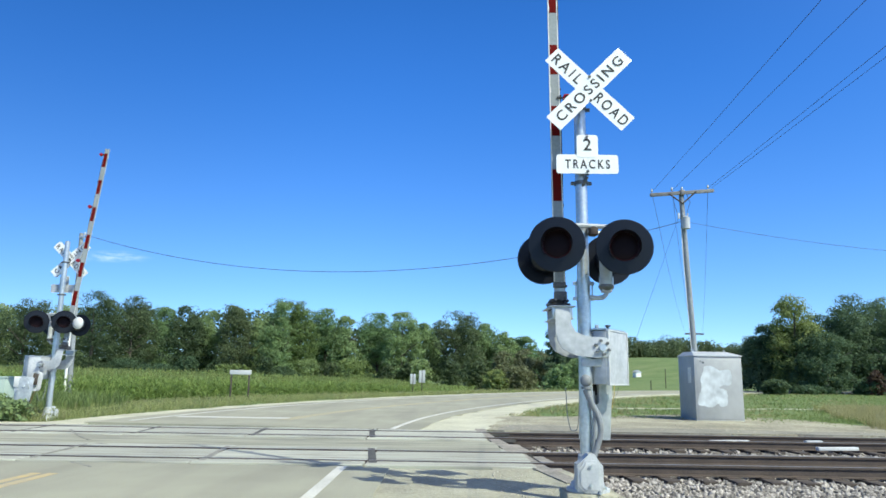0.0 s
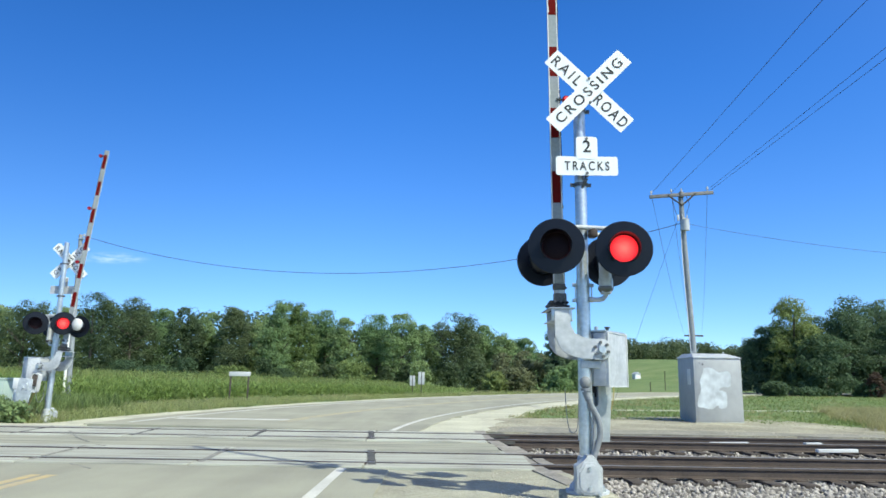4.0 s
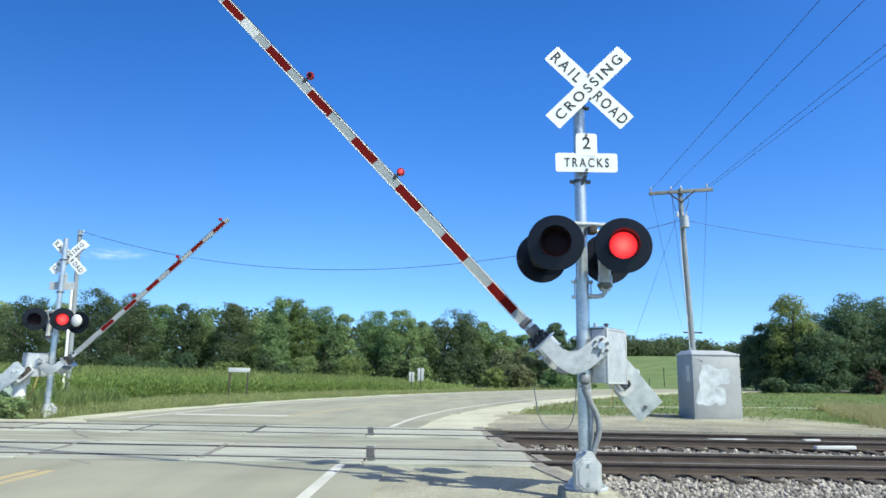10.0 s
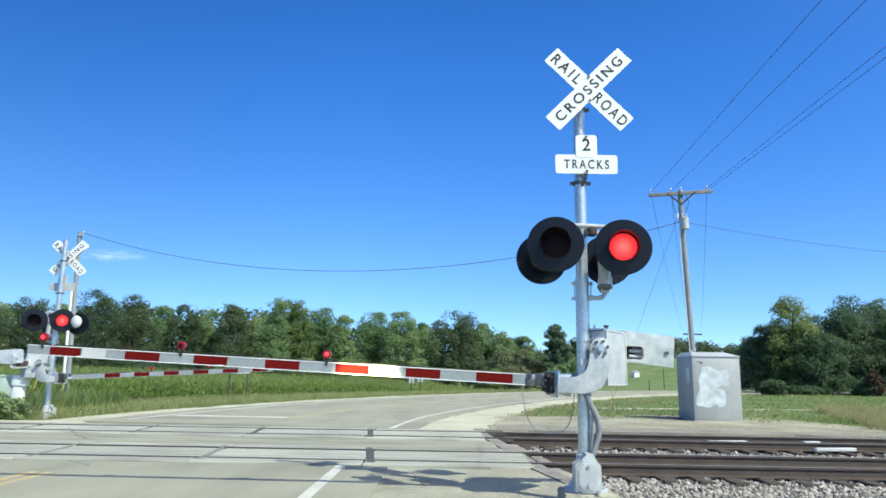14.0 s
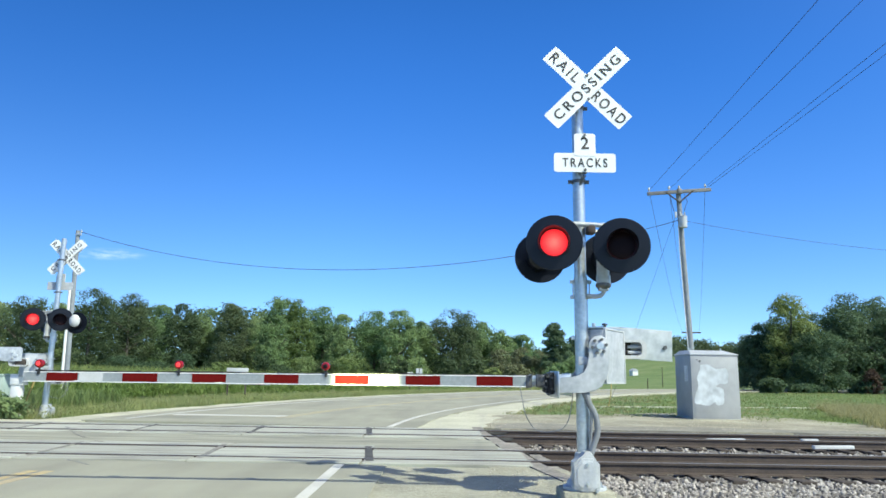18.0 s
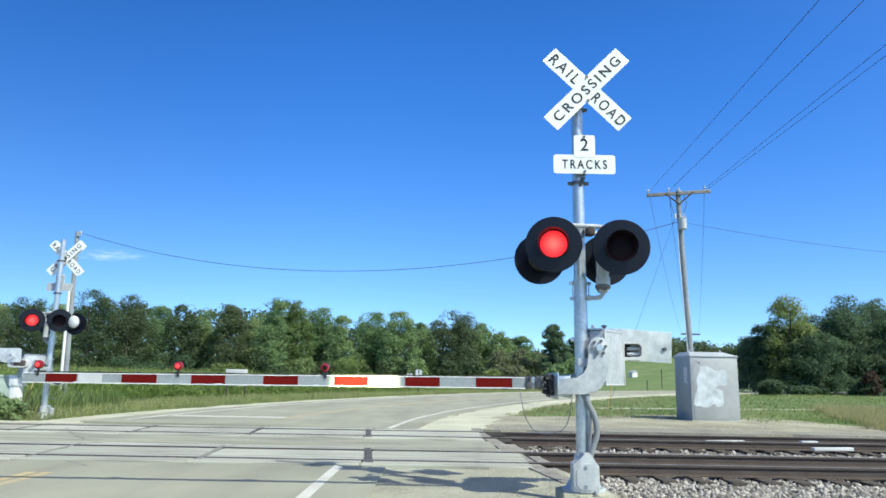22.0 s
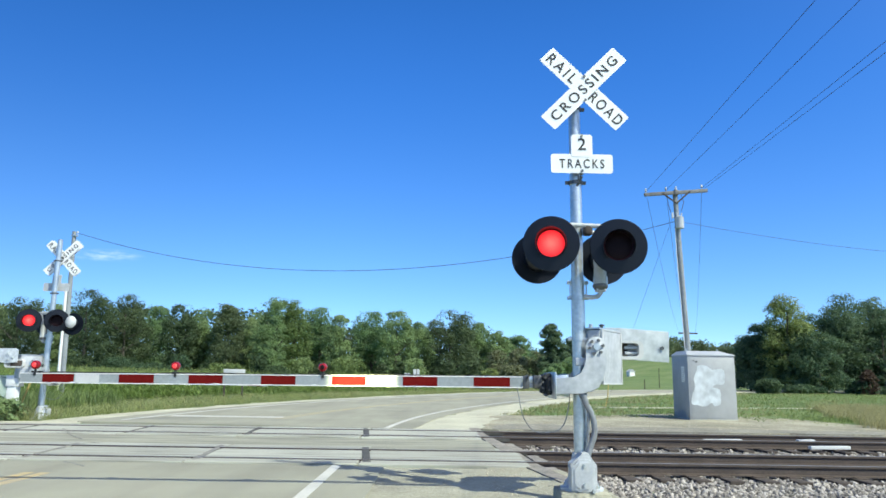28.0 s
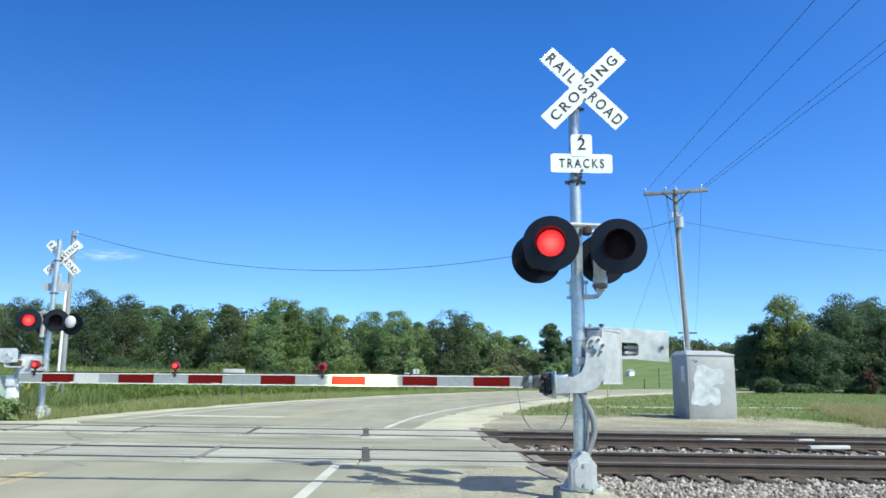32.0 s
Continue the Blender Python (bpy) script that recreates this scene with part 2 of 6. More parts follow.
LIT_SMALL = glow_mat("lit_small_lens", (1.0, 0.06, 0.07), 1.0)
UNLIT = mat("unlit_red_lens", (0.011, 0.007, 0.009), (0.020, 0.012, 0.015), 0.3, 0, 60, 8, 0.05)
RED_COVER = mat("red_plastic_cover", (0.20, 0.005, 0.007), (0.34, 0.010, 0.014), 0.25, bump=0)
ASPHALT = mat("worn_pale_asphalt", (0.248, 0.242, 0.188), (0.393, 0.383, 0.293), 0.9, 0, 70, 0.45, 0.35, 0.01, 0.6)
CONCRETE = mat("crossing_concrete", (0.309, 0.308, 0.256), (0.542, 0.543, 0.465), 0.9, 0, 45, 1.2, 0.25, 0.008, per_object=0.35)
streaked(CONCRETE, 0.75, (0.15, 0.14, 0.12))
streaked(ASPHALT, 0.30, (0.17, 0.158, 0.13), 0.14, 1.3)
BETWEEN = streaked(mat("worn_asphalt_between_tracks", (0.234, 0.230, 0.181), (0.411, 0.403, 0.312), 0.9, 0, 70, 0.45, 0.35, 0.01, 0.6), 0.6, (0.14, 0.13, 0.11), 5.0, 0.4)
JOINT = mat("dark_joint_filler", (0.04, 0.04, 0.04), (0.11, 0.105, 0.095), 0.9)
SEAL = mat("greyed_crack_tar", (0.14, 0.136, 0.125), (0.30, 0.29, 0.255), 0.9, 0, 20, 3)
LINE_WHITE = mat("worn_white_road_paint", (0.40, 0.39, 0.345), (0.67, 0.655, 0.60), 0.8, 0, 25, 1.0, 0.1)
LINE_YELLOW = mat("worn_yellow_road_paint", (0.33, 0.305, 0.245), (0.60, 0.43, 0.16), 0.8, 0, 6, 1.6, 0.1)
FAINT_YELLOW = mat("faded_tan_road_paint", (0.31, 0.29, 0.225), (0.50, 0.42, 0.225), 0.8, 0, 14, 0.8, 0.1)
GRAVEL = mat("pale_limestone_gravel", (0.346, 0.332, 0.246), (0.654, 0.635, 0.493), 0.95, 0, 22, 0.7, 0.9, 0.03)
DUST = mat("dusty_packed_gravel", (0.234, 0.221, 0.163), (0.468, 0.451, 0.344), 0.95, 0, 24, 0.9, 0.9, 0.03, 0.5, third=(0.355, 0.34, 0.257))
DIRT = mat("trodden_grey_dirt", (0.15, 0.140, 0.112), (0.36, 0.340, 0.275), 0.95, 0, 20, 0.9, 0.9, 0.03, 0.5)
LOT = mat("mottled_grey_brown_gravel", (0.159, 0.145, 0.107), (0.524, 0.495, 0.363), 0.95, 0, 16, 0.55, 1.0, 0.04, 0.55, third=(0.318, 0.296, 0.215))
BALLAST = mat("ballast_bed", (0.085, 0.075, 0.064), (0.26, 0.238, 0.205), 0.95, 0, 18, 0.8, 0.8, 0.05)
STONE = mat("ballast_stones", (0.080, 0.073, 0.067), (0.53, 0.49, 0.445), 0.9, 0, 30, 3, 0.2, 0.01, island=0.75)
PEBBLE = mat("pale_limestone_pebbles", (0.34, 0.31, 0.24), (0.58, 0.53, 0.43), 0.95, 0, 30, 3, 0.2, 0.01, island=0.6)
RUST = mat("rusty_rail_steel", (0.046, 0.036, 0.031), (0.112, 0.086, 0.070), 0.8, 0.2, 40, 2, 0.2)
SHINE = mat("worn_rail_head", (0.22, 0.21, 0.20), (0.38, 0.37, 0.36), 0.5, 0.7, 60, 1.5, 0.05)
TIE = mat("creosoted_timber", (0.035, 0.027, 0.022), (0.11, 0.09, 0.075), 0.9, 0, 18, 2, 0.4, 0.01)
TIMBER = mat("weathered_timber", (0.13, 0.118, 0.098), (0.40, 0.365, 0.31), 0.9, 0, 16, 2.5, 0.4, 0.01)
ARM_WOOD = mat("dark_weathered_timber", (0.12, 0.12, 0.12), (0.25, 0.248, 0.245), 0.9, 0, 14, 1.5, 0.3, 0.01)
POLE_WOOD = mat("grey_weathered_pole", (0.155, 0.170, 0.185), (0.33, 0.355, 0.38), 0.9, 0, 14, 0.8, 0.35, 0.01)
SOIL = mat("grassy_ground", (0.07, 0.12, 0.032), (0.23, 0.24, 0.105), 0.95, 0, 2.2, 0.16, 0.5, 0.05, third=(0.13, 0.19, 0.05))
GRASS = leaf_mat("grass_blades", (0.128, 0.187, 0.054), (0.318, 0.387, 0.153))
VERGE = leaf_mat("verge_grass_blades", (0.200, 0.250, 0.084), (0.475, 0.500, 0.230))
TALL = leaf_mat("tall_seeding_grass", (0.216, 0.227, 0.092), (0.518, 0.464, 0.259))
CORN = leaf_mat("corn_leaves", (0.101, 0.170, 0.045), (0.386, 0.498, 0.179))
TASSEL = leaf_mat("corn_tassels", (0.15, 0.21, 0.06), (0.36, 0.39, 0.15))
LEAF_A = leaf_mat("oak_foliage", (0.052, 0.085, 0.045), (0.151, 0.207, 0.101), 0.35, coarse=0.5, vary=0.022)
LEAF_B = leaf_mat("ash_foliage", (0.128, 0.196, 0.092), (0.343, 0.464, 0.208), 0.35, coarse=0.5, vary=0.022)
LEAF_C = leaf_mat("yellow_green_foliage", (0.106, 0.155, 0.057), (0.322, 0.405, 0.153), 0.35, coarse=0.5, vary=0.022)
# LEAF_D: green muted to carry the shade of wood edges in its colour
LEAF_D = leaf_mat("shade_toned_foliage", (0.065, 0.108, 0.066), (0.157, 0.236, 0.121), 0.3, coarse=0.5, vary=0.022)
LEAF_E = leaf_mat("dry_brown_brush", (0.126, 0.150, 0.074), (0.300, 0.318, 0.186), 0.5, coarse=0.5)
LEAF_F = leaf_mat("reddish_brown_foliage", (0.07, 0.05, 0.036), (0.15, 0.105, 0.08), 0.5, coarse=0.5)
BARK = mat("bark", (0.05, 0.042, 0.034), (0.15, 0.13, 0.11), 0.95, 0, 12, 2, 0.5, 0.03)
WIRE = mat("weathered_wire", (0.03, 0.03, 0.035), (0.06, 0.06, 0.065), 0.6, bump=0)
GREEN_BOX = mat("pale_green_cabinet_paint", (0.34, 0.43, 0.38), (0.46, 0.55, 0.49), 0.6)
WHITE_PAINT = mat("white_paint", (0.66, 0.66, 0.64), (0.82, 0.82, 0.80), 0.6)
TAN = mat("yellow_tan_plastic", (0.35, 0.27, 0.08), (0.5, 0.4, 0.14), 0.5)
BLACK.node_tree.nodes["Principled BSDF"].inputs["Specular IOR Level"].default_value = 0.32
for dull in (ARM_RED, ARM_WHITE, UNLIT):
    dull.node_tree.nodes["Principled BSDF"].inputs["Specular IOR Level"].default_value = 0.15
ARM_RED.node_tree.nodes["Principled BSDF"].inputs["Specular IOR Level"].default_value = 0.03
UNLIT.node_tree.nodes["Principled BSDF"].inputs["Specular IOR Level"].default_value = 0.04
GLASS_INS = mat("grey_porcelain", (0.4, 0.42, 0.44), (0.6, 0.62, 0.64), 0.25, bump=0)


# ---- mesh tools ----
def box(bm, c, s, m=None, bevel=0.0):
    r = bmesh.ops.create_cube(bm, size=1.0, matrix=(m or Matrix()) @ Matrix.Translation(c) @ Matrix.Diagonal((*s, 1)))
    if bevel:
        edges = {e for v in r["verts"] for e in v.link_edges}
        bmesh.ops.bevel(bm, geom=list(edges), offset=bevel, segments=2, affect="EDGES", profile=0.5)


def rod(bm, p, q, r, r2=None, seg=14, caps=True):
    p, q = Vector(p), Vector(q)
    d = q - p
    m = Matrix.Translation((p + q) / 2) @ d.to_track_quat("Z", "Y").to_matrix().to_4x4()
    bmesh.ops.create_cone(bm, cap_ends=caps, segments=seg, radius1=r, radius2=r if r2 is None else r2, depth=d.length, matrix=m)


def tube(bm, pts, r, seg=8):
    pts = [Vector(p) for p in pts]
    rings, q, last = [], None, None
    for i, p in enumerate(pts):
        d = (pts[min(i + 1, len(pts) - 1)] - pts[max(i - 1, 0)]).normalized()
        q = d.to_track_quat("Z", "Y") if q is None else last.rotation_difference(d) @ q
        last = d
        rings.append([bm.verts.new(p + q @ Vector((r * math.cos(k * math.tau / seg), r * math.sin(k * math.tau / seg), 0))) for k in range(seg)])
    for a, b in zip(rings, rings[1:]):
        for k in range(seg):
            bm.faces.new((a[k], a[(k + 1) % seg], b[(k + 1) % seg], b[k]))
    bm.faces.new(list(reversed(rings[0])))
    bm.faces.new(rings[-1])


def lathe(bm, profile, m, seg=40, close=False):
    """Turn (radius, height) pairs round the z axis of m."""
    rings = []
    for r, h in profile:
        rings.append([bm.verts.new(m @ Vector((r * math.cos(k * math.tau / seg), r * math.sin(k * math.tau / seg), h))) for k in range(seg)])
    pairs = list(zip(rings, rings[1:]))
    if close:
        pairs.append((rings[-1], rings[0]))
    for a, b in pairs:
        for k in range(seg):
            bm.faces.new((a[k], a[(k + 1) % seg], b[(k + 1) % seg], b[k]))


def plate(bm, outline, y0, y1, m=None, bevel=0.0):
    """A flat plate with an outline in x and z, from y0 to y1."""
    m = m or Matrix()
    a = [bm.verts.new(m @ Vector((x, y0, z))) for x, z in outline]
    b = [bm.verts.new(m @ Vector((x, y1, z))) for x, z in outline]
    n = len(outline)
    faces = [bm.faces.new(a), bm.faces.new(list(reversed(b)))]
    for i in range(n):
        bm.faces.new((a[i], b[i], b[(i + 1) % n], a[(i + 1) % n]))
    if bevel:
        edges = {e for f in faces for e in f.edges}
        bmesh.ops.bevel(bm, geom=list(edges), offset=bevel, segments=2, affect="EDGES", profile=0.5)


def rounded(x0, x1, z0, z1, r, n=5):
    out = []
    for cx, cz, a in ((x1 - r, z1 - r, 0), (x0 + r, z1 - r, 90), (x0 + r, z0 + r, 180), (x1 - r, z0 + r, 270)):
        for k in range(n + 1):
            t = radians(a + 90 * k / n)
            out.append((cx + r * math.cos(t), cz + r * math.sin(t)))
    return out


def finish(name, bm, material, smooth=True):
    bmesh.ops.recalc_face_normals(bm, faces=bm.faces[:])
    me = bpy.data.meshes.new(name)
    bm.to_mesh(me)
    bm.free()
    if material:
        me.materials.append(material)
    if smooth:
        me.polygons.foreach_set("use_smooth", [True] * len(me.polygons))
        me.set_sharp_from_angle(angle=radians(35))
    return me


def part(name, bm, material, parent, label="", at=None, smooth=True):
    ob = new(name, bm if isinstance(bm, bpy.types.Mesh) else finish(name, bm, material, smooth))
    ob.parent = parent
    if at is not None:
        ob.matrix_basis = at
    return tagged(ob, label)


def solid(name, bm, material, label, category, m=None, kind="", group="", smooth=True):
    ob = new(name, bm if isinstance(bm, bpy.types.Mesh) else finish(name, bm, material, smooth))
    if m is not None:
        ob.matrix_basis = m
    return tagged(ob, label, category, group, kind)


def thing(name, m, label, category, group="", kind=""):
    ob = new(name)
    ob.empty_display_size = 0.2
    ob.matrix_basis = m
    return tagged(ob, label, category, group, kind)


def raw_mesh(name, verts, faces, material):
    """A mesh from arrays: faces all with the same number of corners."""
    verts, faces = np.asarray(verts, np.float32), np.asarray(faces, np.int32)
    me = bpy.data.meshes.new(name)
    k = faces.shape[1]
    me.vertices.add(len(verts))
    me.vertices.foreach_set("co", verts.ravel())
    me.loops.add(faces.size)
    me.loops.foreach_set("vertex_index", faces.ravel())
    me.polygons.add(len(faces))
    me.polygons.foreach_set("loop_start", np.arange(0, faces.size, k, dtype=np.int32))
    me.update(calc_edges=True)
    me.materials.append(material)
    return me


def words(text, size, material, name="lettering", width=None):
    """Letters as a mesh, centred on the origin, facing -y."""
    cu = bpy.data.curves.new(name, "FONT")
    cu.body, cu.size, cu.align_x, cu.align_y, cu.extrude = text, size, "CENTER", "CENTER", 0.0015
    cu.space_character = 1.38
    cu.offset = size * 0.011
    ob = bpy.data.objects.new(name, cu)
    scene.collection.objects.link(ob)
    me = bpy.data.meshes.new_from_object(ob.evaluated_get(bpy.context.evaluated_depsgraph_get()))
    bpy.data.objects.remove(ob)
    me.materials.clear()
    me.materials.append(material)
    co = np.empty(len(me.vertices) * 3, np.float32)
    me.vertices.foreach_get("co", co)
    co = co.reshape(-1, 3)
    mid = (co.max(0) + co.min(0)) / 2
    co -= mid
    if width:
        co[:, 0] *= width / (co[:, 0].max() * 2)
    co = co[:, [0, 2, 1]] * np.array([1, -1, 1])
    me.vertices.foreach_set("co", co.ravel())
    me.update()
    return me

# ---- ground, road and tracks ----
NEAR_TRACK, FAR_TRACK = 12.10, 16.53
ROAD_EDGE_X = 1.25
CENTRE = [(-5.15, -60), (-5.15, -10), (-5.15, 8), (-5.1, 15), (-4.85, 19), (-4.1, 24), (-2.5, 30), (0.4, 38), (4.0, 46), (8.6, 54.5), (14.5, 63), (23, 72.5), (36, 82), (60, 92), (110, 100), (190, 104)]


def smoothstep(a, b, x):
    t = np.clip((x - a) / (b - a), 0, 1)
    return t * t * (3 - 2 * t)


def ground_height(x, y):
    x, y = np.asarray(x, float), np.asarray(y, float)
    z = np.full(np.broadcast(x, y).shape, -0.06)
    middle = np.interp(y, [p[1] for p in CENTRE[:13]], [p[0] for p in CENTRE[:13]])
    z = z - 0.6 * smoothstep(-9.0, -17.0, x - middle) * smoothstep(21, 30, y)
    hill = smoothstep(100, 260, y) * smoothstep(22, 70, x) * 9.0
    hill2 = smoothstep(250, 700, y) * 14.0
    side = np.maximum(smoothstep(0.9, 1.25, x), smoothstep(-11.6, -13.0, x))
    dip = side * smoothstep(6.4, 7.6, y) * smoothstep(19.0, 18.2, y) * 0.34
    return z + hill + hill2 - dip + 0.03 * np.sin(x * 0.7) * np.sin(y * 0.53) * smoothstep(20, 40, np.hypot(x, y))


def spline(points, step):
    """Catmull-Rom through points in the plane, about evenly spaced."""
    p = [np.array(a, float) for a in points]
    p = [2 * p[0] - p[1]] + p + [2 * p[-1] - p[-2]]
    out = []
    for i in range(1, len(p) - 2):
        n = max(2, int(np.linalg.norm(p[i + 1] - p[i]) / step))
        for k in range(n):
            t = k / n
            a, b, c, d = p[i - 1:i + 3]
            out.append(0.5 * (2 * b + (c - a) * t + (2 * a - 5 * b + 4 * c - d) * t * t + (3 * b - a - 3 * c + d) * t ** 3))
    out.append(p[-2])
    return np.array(out)


CENTRE_LINE = spline(CENTRE, 0.8)


def strip(name, line, left, right, z0, thick, material, label, category, y_range=None, rough=0.0):
    """A slab that follows a line, from left to right of it."""
    d = np.gradient(line, axis=0)
    d /= np.linalg.norm(d, axis=1)[:, None]
    nrm = np.stack([d[:, 1], -d[:, 0]], 1)
    rng = np.random.default_rng(5)
    a = line + nrm * (left + rough * rng.normal(size=len(line)))[:, None] if rough else line + nrm * left
    b = line + nrm * (right + rough * rng.normal(size=len(line)))[:, None] if rough else line + nrm * right
    if y_range:
        keep = (line[:, 1] >= y_range[0]) & (line[:, 1] <= y_range[1])
        a, b = a[keep], b[keep]
    bm = bmesh.new()
    top = [(bm.verts.new((*p, z0)), bm.verts.new((*q, z0))) for p, q in zip(a, b)]
    low = [(bm.verts.new((*p, z0 - thick)), bm.verts.new((*q, z0 - thick))) for p, q in zip(a, b)]
    for i in range(len(top) - 1):
        bm.faces.new((top[i][0], top[i][1], top[i + 1][1], top[i + 1][0]))
        bm.faces.new((low[i][0], top[i][0], top[i + 1][0], low[i + 1][0]))
        bm.faces.new((top[i][1], low[i][1], low[i + 1][1], top[i + 1][1]))
    bm.faces.new((top[0][1], top[0][0], low[0][0], low[0][1]))
    bm.faces.new((top[-1][0], top[-1][1], low[-1][1], low[-1][0]))
    return solid(name, bm, material, label, category, kind="structure", smooth=False)


def build_ground():
    xs = np.unique(np.concatenate([-np.geomspace(20, 3000, 24), np.arange(-20, 20.1, 0.8), np.geomspace(20.5, 3000, 34)]))
    ys = np.unique(np.concatenate([-np.geomspace(6, 3000, 16), np.arange(-5, 26, 0.6), np.geomspace(26.5, 3000, 44)]))
    gx, gy = np.meshgrid(xs, ys)
    v = np.stack([gx, gy, ground_height(gx, gy)], -1).reshape(-1, 3)
    w = len(xs)
    i = np.arange((len(ys) - 1) * w).reshape(-1, w)[:, :-1].ravel()
    me = raw_mesh("ground", v, np.stack([i, i + 1, i + w + 1, i + w], 1), SOIL)
    me.polygons.foreach_set("use_smooth", [True] * len(me.polygons))
    solid("ground", me, None, "green grassy ground with dry patches", "ground", kind="structure")


def patch(name, corners, z, material, label, category, rough=0.25, seed=1):
    """A thin uneven-edged layer on the ground."""
    rng = random.Random(seed)
    line = spline(corners + [corners[0]], 0.7)[:-1]
    bm = bmesh.new()
    vs = [bm.verts.new((x + rng.uniform(-rough, rough), y + rng.uniform(-rough, rough), z)) for x, y in line]
    f = bm.faces.new(vs)
    if f.calc_area() and f.normal.z < 0:
        f.normal_flip()
    low = bmesh.ops.extrude_face_region(bm, geom=[f])
    bmesh.ops.translate(bm, verts=[e for e in low["geom"] if isinstance(e, bmesh.types.BMVert)], vec=(0, 0, -0.06))
    bmesh.ops.triangulate(bm, faces=bm.faces[:])
    return solid(name, bm, material, label, category, kind="structure", smooth=False)


def rail_profile_mesh(name, x0, x1, material):
    bm = bmesh.new()
    prof = [(-0.070, -0.170), (0.070, -0.170), (0.070, -0.158), (0.012, -0.140), (0.010, -0.045), (0.035, -0.035), (0.036, -0.006), (0.030, 0.0), (-0.030, 0.0), (-0.036, -0.006), (-0.035, -0.035), (-0.010, -0.045), (-0.012, -0.140), (-0.070, -0.158)]
    a = [bm.verts.new((x0, y, z)) for y, z in prof]
    b = [bm.verts.new((x1, y, z)) for y, z in prof]
    bm.faces.new(a)
    bm.faces.new(list(reversed(b)))
    for i in range(len(prof)):
        bm.faces.new((a[i], b[i], b[(i + 1) % len(prof)], a[(i + 1) % len(prof)]))
    return finish(name, bm, material, False)


def build_track(cy, label):
    t = thing("railway_track", pose(0, cy, 0), label, "track", "railway tracks", "structure")
    rail = rail_profile_mesh("rail", -260, 320, RUST)
    cap = bmesh.new()
    box(cap, (30, 0, 0.0015), (580, 0.052, 0.003))
    cap = finish("running_surface", cap, SHINE, False)
    for s in (-1, 1):
        r = part("rail", rail, None, t, "rusty steel rail with a worn head", pose(0, s * 0.7525, 0.004))
        part("running_surface", cap, None, r, "polished steel running surface")
    bm = bmesh.new()
    box(bm, (0, 0, 0), (0.23, 2.6, 0.17), bevel=0.012)
    tie = finish("tie", bm, TIE, False)
    rng = random.Random(int(cy * 10))
    for k in range(30):
        part("tie", tie, None, t, "", pose(1.85 + 0.54 * k + rng.uniform(-0.03, 0.03), rng.uniform(-0.06, 0.06), -0.255, 0, 0, rng.uniform(-2, 2)))
    bm = bmesh.new()
    for k in range(60):
        for x in (18.05 + 0.54 * k, -12.6 - 0.54 * k):
            box(bm, (x, rng.uniform(-0.05, 0.05), -0.255), (0.23, 2.6, 0.17))
    tagged(part("ties_beyond", bm, TIE, t, "dark timber ties further along", smooth=False), kind="stuff")
    # tie plates
    bm = bmesh.new()
    box(bm, (0, 0, 0), (0.19, 0.34, 0.018), bevel=0.003)
    me = finish("tie_plate", bm, RUST, False)
    for k in range(22):
        for s in (-1, 1):
            part("tie_plate", me, None, t, "", pose(1.85 + 0.54 * k, s * 0.7525, -0.166))
    return t


def build_ballast():
    for name, x0, x1 in (("ballast_bed", 1.15, 320), ("ballast_bed", -260, -11.7)):
        xs = np.concatenate([np.arange(x0, x0 + 16, 0.35), np.linspace(x0 + 16.5, x1, 60)]) if x0 > 0 else np.linspace(x0, x1, 120)
        ys = np.arange(7.0, 19.01, 0.3)
        gx, gy = np.meshgrid(xs, ys)
        edge = smoothstep(7.0, 8.6, gy) * smoothstep(19.0, 18.0, gy)
        rng = np.random.default_rng(3)
        z = -0.42 + edge * 0.19 + rng.normal(0, 0.012, gx.shape)
        mid = np.abs(gy - 14.3)
        z -= smoothstep(0.8, 0.1, mid) * 0.06
        w = len(xs)
        i = np.arange((len(ys) - 1) * w).reshape(-1, w)[:, :-1].ravel()
        me = raw_mesh(name, np.stack([gx, gy, z], -1).reshape(-1, 3), np.stack([i, i + 1, i + w + 1, i + w], 1), BALLAST)
        solid(name, me, None, "grey and brown crushed stone ballast bed", "ballast", kind="structure")


